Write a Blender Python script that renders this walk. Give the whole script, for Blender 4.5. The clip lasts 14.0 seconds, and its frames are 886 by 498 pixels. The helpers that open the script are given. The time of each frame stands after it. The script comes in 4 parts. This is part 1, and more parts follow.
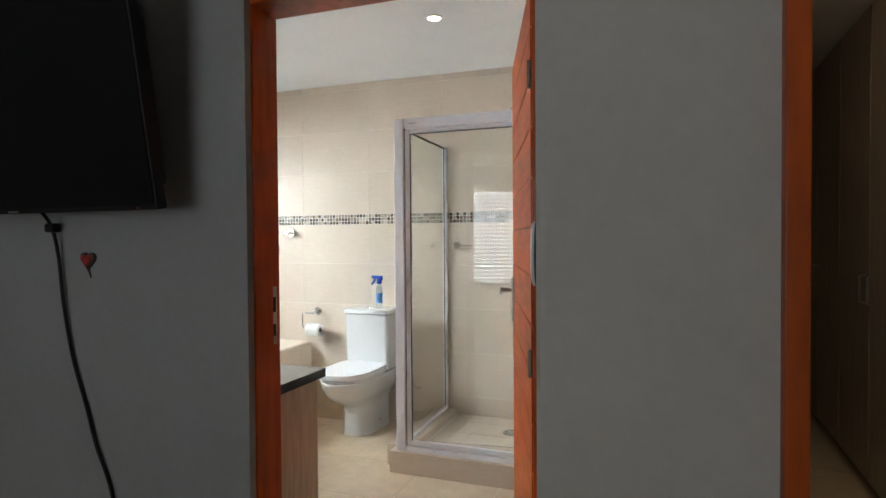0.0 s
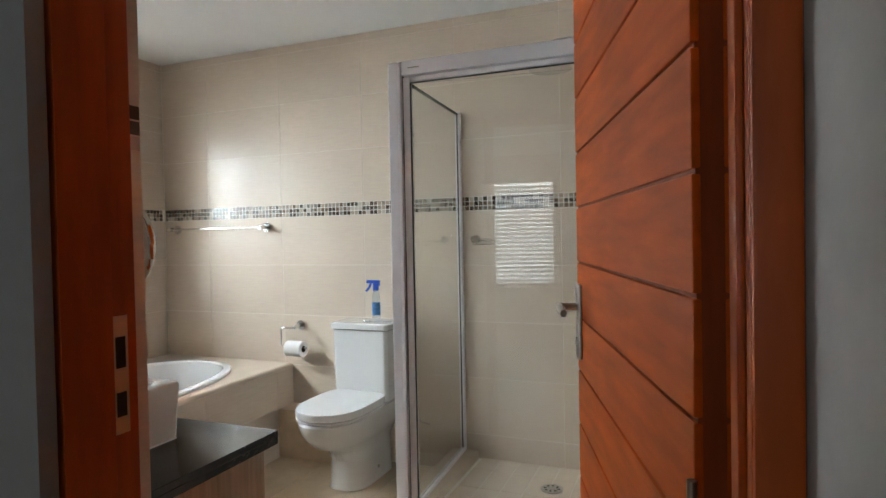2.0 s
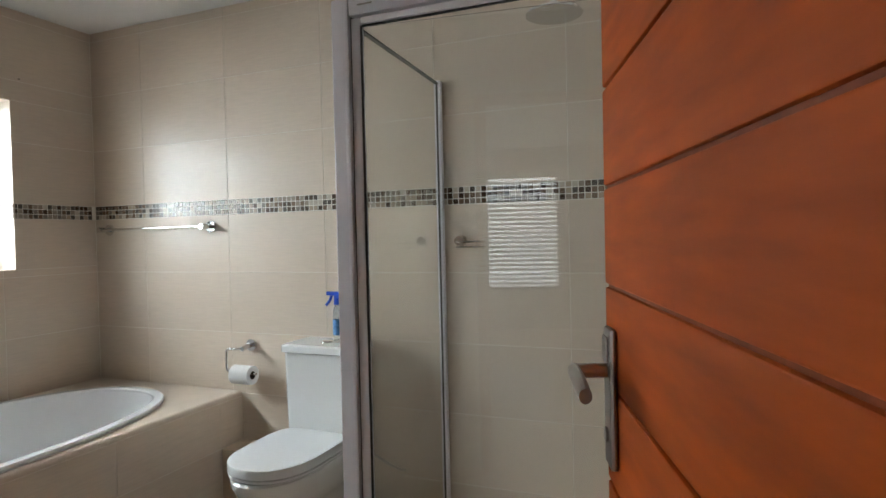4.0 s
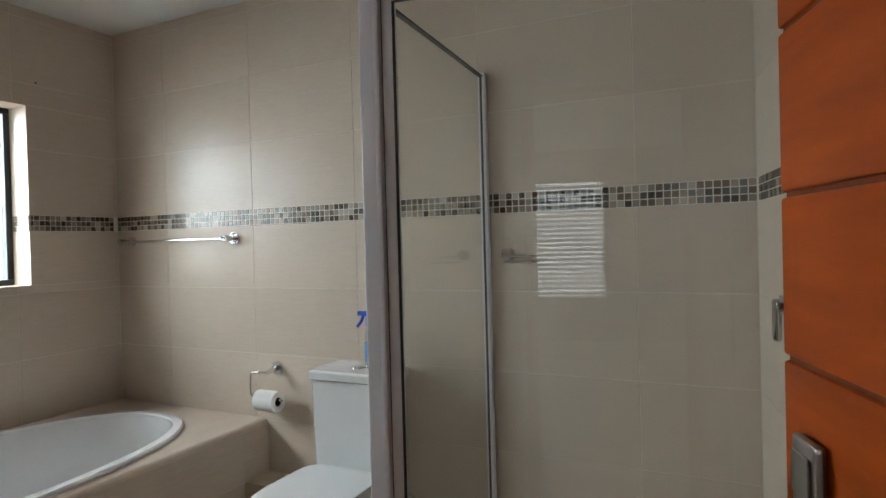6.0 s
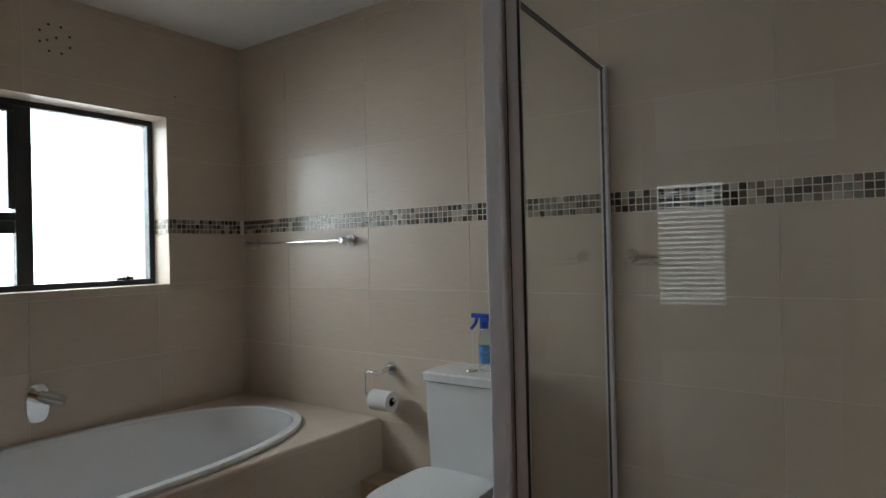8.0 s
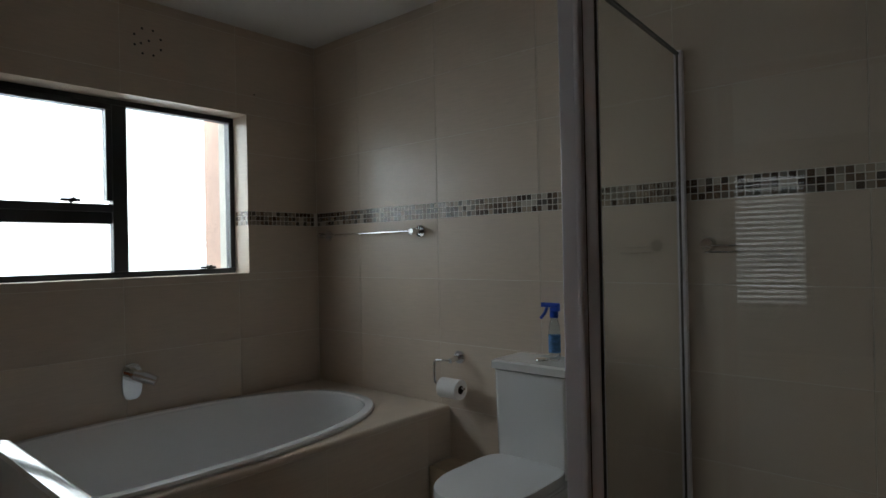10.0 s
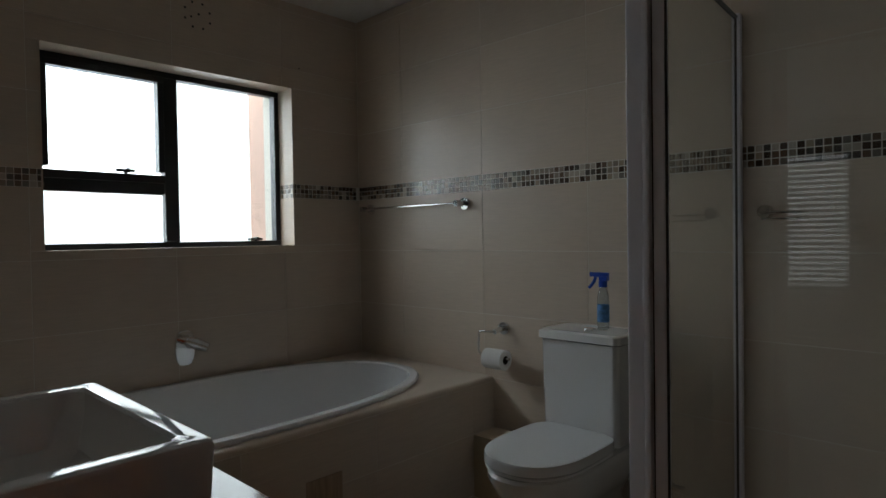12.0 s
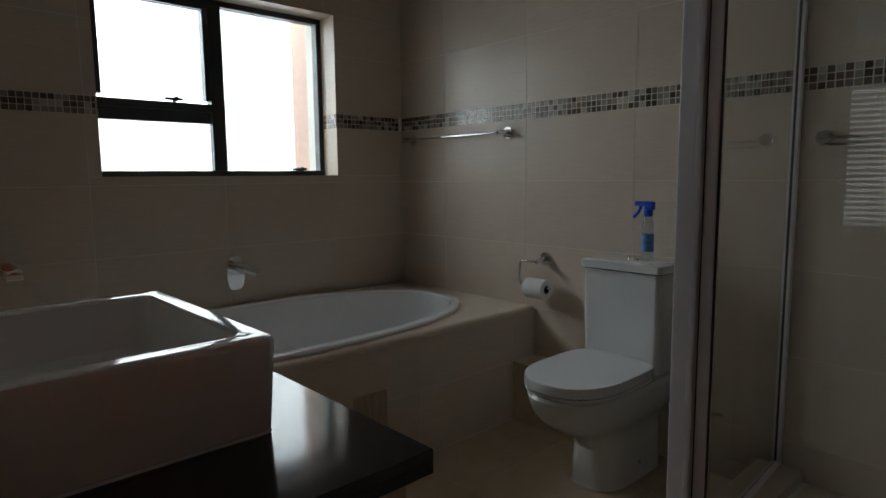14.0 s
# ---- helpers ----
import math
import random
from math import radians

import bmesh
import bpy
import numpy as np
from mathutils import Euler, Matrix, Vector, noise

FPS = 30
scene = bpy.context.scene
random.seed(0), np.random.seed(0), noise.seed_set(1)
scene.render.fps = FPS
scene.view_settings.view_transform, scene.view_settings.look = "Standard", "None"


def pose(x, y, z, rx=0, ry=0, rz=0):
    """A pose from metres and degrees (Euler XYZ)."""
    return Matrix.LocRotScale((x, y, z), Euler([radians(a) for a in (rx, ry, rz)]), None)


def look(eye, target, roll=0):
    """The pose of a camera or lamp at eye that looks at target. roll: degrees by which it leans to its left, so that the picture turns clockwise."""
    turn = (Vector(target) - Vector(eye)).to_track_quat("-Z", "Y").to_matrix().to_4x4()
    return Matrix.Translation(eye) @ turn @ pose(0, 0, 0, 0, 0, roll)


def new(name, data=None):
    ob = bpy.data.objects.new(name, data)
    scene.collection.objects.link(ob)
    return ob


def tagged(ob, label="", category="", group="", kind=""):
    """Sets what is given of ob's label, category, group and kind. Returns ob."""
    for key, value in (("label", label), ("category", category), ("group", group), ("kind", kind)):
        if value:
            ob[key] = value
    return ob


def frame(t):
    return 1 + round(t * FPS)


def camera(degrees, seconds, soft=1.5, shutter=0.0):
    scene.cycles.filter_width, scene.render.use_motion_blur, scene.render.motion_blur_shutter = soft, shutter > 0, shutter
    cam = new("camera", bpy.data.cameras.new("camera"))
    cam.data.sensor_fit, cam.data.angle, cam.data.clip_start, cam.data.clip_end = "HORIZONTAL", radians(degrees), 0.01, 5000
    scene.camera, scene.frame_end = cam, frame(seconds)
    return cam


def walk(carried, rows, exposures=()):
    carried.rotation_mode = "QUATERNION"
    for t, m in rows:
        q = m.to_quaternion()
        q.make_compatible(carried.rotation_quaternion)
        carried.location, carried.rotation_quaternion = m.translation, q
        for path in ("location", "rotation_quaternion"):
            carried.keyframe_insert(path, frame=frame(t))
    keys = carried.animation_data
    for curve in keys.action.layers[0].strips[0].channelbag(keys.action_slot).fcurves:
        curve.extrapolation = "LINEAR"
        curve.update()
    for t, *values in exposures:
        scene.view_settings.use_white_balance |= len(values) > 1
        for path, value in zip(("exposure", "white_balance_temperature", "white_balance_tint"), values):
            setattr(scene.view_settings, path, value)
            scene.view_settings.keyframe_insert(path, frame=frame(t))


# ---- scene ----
cam = camera(72.6, 14.0)
PATH = [
    (0, (0.41, -0.195, 1.365), (-0.301, 1.674, 1.325), -0.4),
    (0.5, (0.313, 0.055, 1.333), (-0.387, 1.929, 1.298), -0.9),
    (1, (0.248, 0.292, 1.331), (-0.475, 2.157, 1.289), -0.9),
    (1.5, (0.153, 0.527, 1.344), (-0.592, 2.382, 1.3), -0.7),
    (2, (0.069, 0.657, 1.327), (-0.677, 2.512, 1.286), -1.1),
    (2.5, (0.022, 0.823, 1.323), (-0.73, 2.676, 1.282), -1.0),
    (3, (-0.005, 0.972, 1.312), (-0.755, 2.826, 1.271), -1.2),
    (5.5, (-0.176, 1.556, 1.364), (-0.988, 3.383, 1.325), -1.5),
    (6, (-0.2, 1.548, 1.358), (-1.072, 3.348, 1.337), -1.5),
    (6.5, (-0.2, 1.561, 1.345), (-1.154, 3.319, 1.346), -1.2),
    (7, (-0.23, 1.565, 1.35), (-1.251, 3.284, 1.349), -1.3),
    (7.5, (-0.236, 1.591, 1.374), (-1.348, 3.253, 1.358), -1.3),
    (8, (-0.268, 1.563, 1.34), (-1.427, 3.192, 1.348), -1.4),
    (8.5, (-0.27, 1.571, 1.342), (-1.49, 3.156, 1.342), -1.4),
    (11, (-0.287, 1.474, 1.27), (-1.632, 2.954, 1.274), -0.9),
    (11.5, (-0.301, 1.46, 1.256), (-1.66, 2.928, 1.24), -0.8),
    (12, (-0.334, 1.452, 1.245), (-1.716, 2.897, 1.205), -0.9),
    (12.5, (-0.346, 1.443, 1.232), (-1.764, 2.852, 1.164), -0.9),
    (13, (-0.346, 1.437, 1.222), (-1.788, 2.818, 1.097), -0.7),
    (13.5, (-0.339, 1.431, 1.21), (-1.795, 2.791, 1.03), -0.6),
    (14, (-0.334, 1.43, 1.199), (-1.798, 2.772, 0.963), -0.6),
]
walk(cam, [(t, look(e, g, roll)) for t, e, g, roll in PATH],
     [(0, 0.5), (1.5, 0.16), (3, -0.26), (5.5, -0.56), (6.5, -0.95), (7.5, -1.36), (8.5, -1.75), (11, -2.68), (14, -2.45)])

# ---- light ----
world = bpy.data.worlds.new("sky")
scene.world = world
world.use_nodes = True
wn = world.node_tree.nodes
sky = wn.new("ShaderNodeTexSky")
sky.sky_type, sky.sun_disc = 'NISHITA', False
sky.sun_elevation, sky.sun_rotation = radians(50), radians(60)
wn["Background"].inputs["Strength"].default_value = 0.12
world.node_tree.links.new(sky.outputs[0], wn["Background"].inputs[0])


def area(name, m, sx, sy, power, colour):
    d = bpy.data.lights.new(name, 'AREA')
    d.shape, d.size, d.size_y, d.energy, d.color = 'RECTANGLE', sx, sy, power, colour
    ob = new(name, d)
    ob.matrix_world = m
    return ob


# daylight in the two window openings
area("bathroom_window_light", look((-3.82, 2.2, 2.22), (-1.9, 2.85, 0.8)), 1.3, 1.4, 120, (0.80, 0.92, 1.0))
area("bedroom_window_light", look((-1.05, -3.85, 1.5), (-1.05, 1, 1.3)), 1.8, 1.7, 33, (0.94, 0.97, 1.0))


# ---- materials ----
def mat(name, colour, rough=0.5, metal=0.0, grain=None, amount=0.1, bump=0.0, bump_scale=60, coat=0.0, mottle=0.0, per=None, transmission=0.0, ior=1.45, stretch=(1, 1, 1), spec=0.5):
    m = bpy.data.materials.new(name)
    m.use_nodes = True
    n, l = m.node_tree.nodes, m.node_tree.links
    b = n["Principled BSDF"]
    b.inputs["Base Color"].default_value = (*colour, 1)
    b.inputs["Roughness"].default_value = rough
    b.inputs["Metallic"].default_value = metal
    b.inputs["Specular IOR Level"].default_value = spec
    b.inputs["Coat Weight"].default_value = coat
    b.inputs["Coat Roughness"].default_value = 0.08
    b.inputs["Transmission Weight"].default_value = transmission
    b.inputs["IOR"].default_value = ior
    tc = n.new("ShaderNodeTexCoord")
    geo = n.new("ShaderNodeNewGeometry")
    out = None
    if grain or mottle or per:
        mp = n.new("ShaderNodeMapping")
        mp.inputs["Scale"].default_value = stretch
        l.new(geo.outputs["Position"], mp.inputs[0])
        val = n.new("ShaderNodeValue")
        val.outputs[0].default_value = 1.0
        out = val.outputs[0]

        def times(sock, lo, hi):
            r = n.new("ShaderNodeMapRange")
            r.inputs[1].default_value, r.inputs[2].default_value = 0.3, 0.7
            r.inputs[3].default_value, r.inputs[4].default_value = lo, hi
            l.new(sock, r.inputs[0])
            x = n.new("ShaderNodeMath")
            x.operation = 'MULTIPLY'
            l.new(out, x.inputs[0])
            l.new(r.outputs[0], x.inputs[1])
            return x.outputs[0]
        if grain:
            t = n.new("ShaderNodeTexNoise")
            t.inputs["Scale"].default_value, t.inputs["Detail"].default_value = grain, 6
            l.new(mp.outputs[0], t.inputs["Vector"])
            out = times(t.outputs[0], 1 - amount, 1 + amount)
        if mottle:
            t = n.new("ShaderNodeTexNoise")
            t.inputs["Scale"].default_value, t.inputs["Detail"].default_value = 2.2, 3
            l.new(geo.outputs["Position"], t.inputs["Vector"])
            out = times(t.outputs[0], 1 - mottle, 1 + mottle)
        if per:
            oi = n.new("ShaderNodeObjectInfo")
            out = times(oi.outputs["Random"], 1 - per, 1 + per)
        mix = n.new("ShaderNodeVectorMath")
        mix.operation = 'SCALE'
        mix.inputs[0].default_value = colour
        l.new(out, mix.inputs["Scale"])
        l.new(mix.outputs[0], b.inputs["Base Color"])
    if bump:
        t = n.new("ShaderNodeTexNoise")
        t.inputs["Scale"].default_value, t.inputs["Detail"].default_value = bump_scale, 4
        l.new(geo.outputs["Position"], t.inputs["Vector"])
        bp = n.new("ShaderNodeBump")
        bp.inputs["Strength"].default_value, bp.inputs["Distance"].default_value = bump, 0.002
        l.new(t.outputs[0], bp.inputs["Height"])
        l.new(bp.outputs[0], b.inputs["Normal"])
    return m


def mosaic_material(name, island):
    m = mat(name, (0.3, 0.25, 0.2), 0.2, coat=0.15)
    n, l = m.node_tree.nodes, m.node_tree.links
    src = (n.new("ShaderNodeNewGeometry").outputs["Random Per Island"] if island else n.new("ShaderNodeObjectInfo").outputs["Random"])
    ramp = n.new("ShaderNodeValToRGB")
    ramp.color_ramp.interpolation = 'CONSTANT'
    cols = [(0.0, (0.07, 0.045, 0.03)), (0.18, (0.17, 0.115, 0.078)), (0.36, (0.30, 0.25, 0.20)), (0.52, (0.10, 0.087, 0.073)),
            (0.66, (0.40, 0.32, 0.24)), (0.8, (0.21, 0.185, 0.16)), (0.9, (0.5, 0.44, 0.37))]
    e = ramp.color_ramp.elements
    e[0].position, e[0].color = cols[0][0], (*cols[0][1], 1)
    e[1].position, e[1].color = cols[1][0], (*cols[1][1], 1)
    for p, c in cols[2:]:
        e.new(p).color = (*c, 1)
    l.new(src, ramp.inputs[0])
    l.new(ramp.outputs[0], n["Principled BSDF"].inputs["Base Color"])
    return m


TILE = mat("cream_wall_tile", (0.612, 0.508, 0.41), 0.3, grain=9, amount=0.04, stretch=(1.2, 1.2, 16), bump=0.04, bump_scale=14, per=0.02, mottle=0.03)
GROUT = mat("pale_grout", (0.76, 0.72, 0.65), 0.8, grain=60, amount=0.06)
FLOORTILE = mat("sand_floor_tile", (0.55, 0.43, 0.30), 0.3, grain=14, amount=0.07, mottle=0.06, per=0.03, bump=0.04, bump_scale=30)
PLASTER = mat("grey_wall_paint", (0.42, 0.40, 0.37), 0.75, grain=40, amount=0.03, mottle=0.04, bump=0.12, bump_scale=160)
# PLASTER's finish in a darker, more neutral grey, for the doorway wall
DARKPLASTER = mat("darker_grey_wall", (0.262, 0.26, 0.258), 0.7, grain=40, amount=0.03, mottle=0.05, bump=0.12, bump_scale=160)
CEILING = mat("white_ceiling_paint", (0.80, 0.79, 0.77), 0.85, mottle=0.02, bump=0.06, bump_scale=120)
WOOD = mat("orange_stained_wood", (0.36, 0.062, 0.006), 0.42, spec=0.25, grain=7, amount=0.22, stretch=(5, 5, 0.7), mottle=0.12, bump=0.06, bump_scale=70, coat=0.05)
WOODH = mat("orange_stained_plank", (0.40, 0.068, 0.005), 0.5, spec=0.12, grain=6, amount=0.2, stretch=(1, 1, 7), mottle=0.14, per=0.05, bump=0.06, bump_scale=70)
# leaf core, about half as bright as the planks, showing in grooves and edges
GROOVE = mat("groove_stained_wood", (0.20, 0.042, 0.012), 0.5, spec=0.15, grain=8, amount=0.2, stretch=(5, 5, 0.6))
OAK = mat("greyish_oak_laminate", (0.40, 0.29, 0.20), 0.45, grain=9, amount=0.2, stretch=(9, 9, 0.6), mottle=0.05, bump=0.05)
WENGE = mat("dark_brown_laminate", (0.26, 0.20, 0.15), 0.4, grain=8, amount=0.2, stretch=(7, 7, 0.5), mottle=0.06)
STONE = mat("black_granite", (0.02, 0.021, 0.024), 0.1, grain=170, amount=0.2)
CERAMIC = mat("white_glazed_ceramic", (0.80, 0.80, 0.79), 0.06, mottle=0.01, coat=1.0)
ACRYLIC = mat("white_bath_acrylic", (0.88, 0.88, 0.88), 0.14, mottle=0.01, coat=0.3)
SEAT = mat("white_seat_plastic", (0.82, 0.82, 0.82), 0.2)
CHROME = mat("chrome", (0.75, 0.75, 0.75), 0.08, 1.0)
STEEL = mat("brushed_nickel", (0.42, 0.39, 0.36), 0.28, 1.0)
DARKSTEEL = mat("aged_steel", (0.2, 0.17, 0.14), 0.45, 1.0)
WHITEMETAL = mat("white_powder_coat", (0.82, 0.80, 0.85), 0.3, bump=0.02)
SEAL = mat("dark_rubber_seal", (0.05, 0.045, 0.045), 0.6)
ALU = mat("black_window_aluminium", (0.02, 0.022, 0.025), 0.4, bump=0.03)
GLASS = mat("clear_glass", (0.955, 0.972, 0.958), 0.0, transmission=1.0, ior=1.45)
SCREEN = mat("black_screen", (0.004, 0.004, 0.0045), 0.35, spec=0.15)
BLACK = mat("black_plastic", (0.008, 0.008, 0.009), 0.55, spec=0.25)
PAPER = mat("white_paper", (0.82, 0.81, 0.79), 0.9, bump=0.1, bump_scale=200)
BLUE = mat("blue_plastic", (0.01, 0.07, 0.5), 0.3)
BOTTLE = mat("pale_blue_bottle", (0.80, 0.90, 0.96), 0.08, transmission=0.95)
LABEL = mat("blue_printed_label", (0.12, 0.3, 0.62), 0.4, grain=90, amount=0.3)
WHITEPLASTIC = mat("white_plastic", (0.72, 0.73, 0.75), 0.35)
SHADED_SIDE = mat("shaded_housing_plastic", (0.03, 0.04, 0.06), 0.5)
RED = mat("red_enamel", (0.3, 0.02, 0.02), 0.35, grain=50, amount=0.3)
BROWNCARD = mat("dark_beads", (0.05, 0.03, 0.02), 0.5)
BLINDS = mat("pale_grey_blind_slat", (0.36, 0.365, 0.37), 0.6)
RENDERWALL = mat("pink_outdoor_render", (0.62, 0.42, 0.34), 0.8, grain=30, amount=0.06)
MOS = mosaic_material("glass_mosaic", False)
MOSI = mosaic_material("glass_mosaic_rest", True)
GLOW = bpy.data.materials.new("bright_daylight")
GLOW.use_nodes = True
gb = GLOW.node_tree.nodes["Principled BSDF"]
gb.inputs["Emission Color"].default_value = (0.84, 0.94, 1.0, 1)
gb.inputs["Emission Strength"].default_value = 28.0
GLOW_SOFT = GLOW.copy()
GLOW_SOFT.node_tree.nodes["Principled BSDF"].inputs["Emission Strength"].default_value = 2.6
BULB = bpy.data.materials.new("lit_bulb")
BULB.use_nodes = True
gb = BULB.node_tree.nodes["Principled BSDF"]
gb.inputs["Emission Color"].default_value = (1, 0.95, 0.88, 1)
gb.inputs["Emission Strength"].default_value = 7.0

# warm glow of the lamp added in the passage, itself never in view
PASSAGE_FILL = BULB.copy()
PASSAGE_FILL.name = "warm_passage_fill"
PASSAGE_FILL.node_tree.nodes["Principled BSDF"].inputs["Emission Color"].default_value = (1, 0.8, 0.55, 1)
PASSAGE_FILL.node_tree.nodes["Principled BSDF"].inputs["Emission Strength"].default_value = 22.0


# ---- mesh helpers ----
def box(bm, x0, x1, y0, y1, z0, z1, bevel=0.0, seg=2):
    r = bmesh.ops.create_cube(bm, size=1, matrix=Matrix.Translation(((x0 + x1) / 2, (y0 + y1) / 2, (z0 + z1) / 2)) @ Matrix.Diagonal((abs(x1 - x0), abs(y1 - y0), abs(z1 - z0), 1)))
    if bevel:
        es = list({e for v in r["verts"] for e in v.link_edges})
        bmesh.ops.bevel(bm, geom=es, offset=bevel, segments=seg, affect='EDGES', profile=0.5)
    return bm


def bx(*a, **k):
    return box(bmesh.new(), *a, **k)


def loft(bm, rings, cap0=True, cap1=True):
    vs = [[bm.verts.new(p) for p in r] for r in rings]
    n = len(vs[0])
    for a, b in zip(vs, vs[1:]):
        for i in range(n):
            bm.faces.new((a[i], a[(i + 1) % n], b[(i + 1) % n], b[i]))
    if cap0:
        bm.faces.new(list(reversed(vs[0])))
    if cap1:
        bm.faces.new(vs[-1])
    return bm


def rod(bm, a, b, r0, r1=None, n=16):
    a, b = Vector(a), Vector(b)
    q = (b - a).to_track_quat("Z", "Y").to_matrix()
    r1 = r0 if r1 is None else r1
    ring = lambda c, r: [c + q @ Vector((r * math.cos(2 * math.pi * i / n), r * math.sin(2 * math.pi * i / n), 0)) for i in range(n)]
    return loft(bm, [ring(a, r0), ring(b, r1)])


def tube(bm, pts, r, n=10):
    pts = [Vector(p) for p in pts]
    rings = []
    up = Vector((0.3, 0.2, 0.93))
    for i, p in enumerate(pts):
        d = (pts[min(i + 1, len(pts) - 1)] - pts[max(i - 1, 0)]).normalized()
        u = d.cross(up)
        if u.length < 0.05:
            u = d.cross(Vector((1, 0, 0)))
        u.normalize()
        v = d.cross(u)
        rings.append([p + r * (math.cos(2 * math.pi * k / n) * u + math.sin(2 * math.pi * k / n) * v) for k in range(n)])
    return loft(bm, rings)


def curve_pts(ctrl, steps=8):
    c = [Vector(p) for p in ctrl]
    c = [2 * c[0] - c[1], *c, 2 * c[-1] - c[-2]]
    out = []
    for i in range(1, len(c) - 2):
        for s in range(steps):
            t = s / steps
            out.append(0.5 * (2 * c[i] + (c[i + 1] - c[i - 1]) * t + (2 * c[i - 1] - 5 * c[i] + 4 * c[i + 1] - c[i + 2]) * t * t + (3 * c[i] - c[i - 1] - 3 * c[i + 1] + c[i + 2]) * t ** 3))
    return out + [c[-2]]


def weighted_normals(me):
    """Rounded edges shade smoothly while the broad faces stay flat."""
    limit = math.cos(radians(38))
    fan = [[] for _ in me.vertices]
    for p in me.polygons:
        for v in p.vertices:
            fan[v].append((p.normal.copy(), p.area))
    out = []
    for p in me.polygons:
        for v in p.vertices:
            n = Vector((0, 0, 0))
            for m, a in fan[v]:
                if m.dot(p.normal) > limit:
                    n += m * a
            out.append(n.normalized() if n.length > 1e-12 else p.normal.copy())
    me.normals_split_custom_set(out)


def data(bm, material, smooth=False):
    bmesh.ops.recalc_face_normals(bm, faces=bm.faces)
    me = bpy.data.meshes.new("mesh")
    bm.to_mesh(me)
    bm.free()
    me.materials.append(material)
    if smooth:
        me.shade_smooth()
        weighted_normals(me)
    return me


def part(name, bm, material, parent=None, label="", smooth=True):
    me = data(bm, material, smooth)
    me.name = name
    ob = new(name, me)
    if parent:
        ob.parent = parent
        ob.matrix_parent_inverse = parent.matrix_basis.inverted()
    return tagged(ob, label)


def thing(name, label, category, x=0, y=0, z=0, group=""):
    ob = new(name)
    ob.matrix_basis = pose(x, y, z)
    ob.empty_display_size = 0.1
    return tagged(ob, label, category, group)


def structure(name, bm, material, label, category, smooth=False):
    return tagged(part(name, bm, material, smooth=smooth), label, category, kind="structure")


def super_ring(cx, cy, z, a, b, p, n=64):
    out = []
    for i in range(n):
        t = 2 * math.pi * i / n
        c, s = math.cos(t), math.sin(t)
        out.append((cx + a * math.copysign(abs(c) ** (2 / p), c), cy + b * math.copysign(abs(s) ** (2 / p), s), z))
    return out


def round_rect(cx, cy, z, hx, hy, r, k=6):
    out = []
    for qx, qy, a0 in ((1, 1, 0), (-1, 1, 90), (-1, -1, 180), (1, -1, 270)):
        for i in range(k + 1):
            a = radians(a0 + 90 * i / k)
            out.append((cx + qx * (hx - r) + r * math.cos(a), cy + qy * (hy - r) + r * math.sin(a), z))
    return out


# ---- setting ----
H = 2.457
FL = 0.1                                         # level of the finished floor
WX, NY, EX, SY = -3.04, 3.60, -0.137, 1.37      # faces of the bathroom's tiled walls
B = 0.0016                                       # a tile's thickness
W0, W1, V0, V1 = 2.068, 3.175, 1.213, 2.022        # the window's opening

structure("floor", bx(-3.4, 2.6, -3.8, 6.2, -0.15, FL - 0.006), GROUT, "sand-coloured ceramic tile floor with thin joints", "floor")
structure("ceiling", bx(-3.4, 2.6, -3.8, 6.2, H, H + 0.12), CEILING, "smooth white painted ceiling", "ceiling")
bm = bx(-3.4, 0.5, NY + B, NY + 0.2, -0.006, H)
wall_north = structure("wall_north", bm, GROUT, "cream tiled bathroom wall with a mosaic strip", "wall")
bm = bmesh.new()
box(bm, -3.33, WX - B, SY, NY + B, -0.006, V0)
box(bm, -3.33, WX - B, SY, NY + B, V1, H)
box(bm, -3.33, WX - B, SY, W0, V0, V1)
box(bm, -3.33, WX - B, W1, NY + B, V0, V1)
wall_west = structure("wall_west", bm, GROUT, "cream tiled outer wall round a window opening", "wall")
SKEW = 3.5
bm = bmesh.new()
box(bm, EX + B, 0.3, 2.3, NY + B, -0.006, H)
wall_east = structure("wall_east", bm, GROUT, "cream tiled side wall of the shower", "wall")
# this wall stands a little out of square
wall_east.matrix_basis = Matrix.Translation((EX, NY, 0)) @ Matrix.Rotation(radians(9), 4, 'Z') @ Matrix.Translation((-EX, -NY, 0))
structure("wall_east_room", bx(0.36, 0.5, 0.97, 3.8, -0.006, H), PLASTER, "painted wall between bathroom and passage", "wall")
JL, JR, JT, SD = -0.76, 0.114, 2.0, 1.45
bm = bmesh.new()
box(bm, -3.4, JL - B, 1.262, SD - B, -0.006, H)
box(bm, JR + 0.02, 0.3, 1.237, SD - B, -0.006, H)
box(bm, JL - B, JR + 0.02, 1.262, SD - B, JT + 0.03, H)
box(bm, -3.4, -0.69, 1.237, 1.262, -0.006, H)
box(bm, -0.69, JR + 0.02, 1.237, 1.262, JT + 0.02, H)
wall_south = structure("wall_south", bm, DARKPLASTER, "painted bedroom wall in a darker grey round the bathroom doorway", "wall")
bm = bmesh.new()
loft(bm, [[(0.137, 1.236, z), (0.194, 0.84, z), (0.197, 0.828, z), (0.204, 0.822, z), (0.214, 0.82, z), (0.537, 0.82, z), (0.537, 1.236, z)] for z in (-0.006, H)])
structure("wall_return", bm, PLASTER, "grey painted wall return with softened corners", "wall")
structure("wall_passage", bx(1.5, 2.6, 0.82, 0.97, -0.006, H), PLASTER, "grey painted bedroom wall beside the passage", "wall")
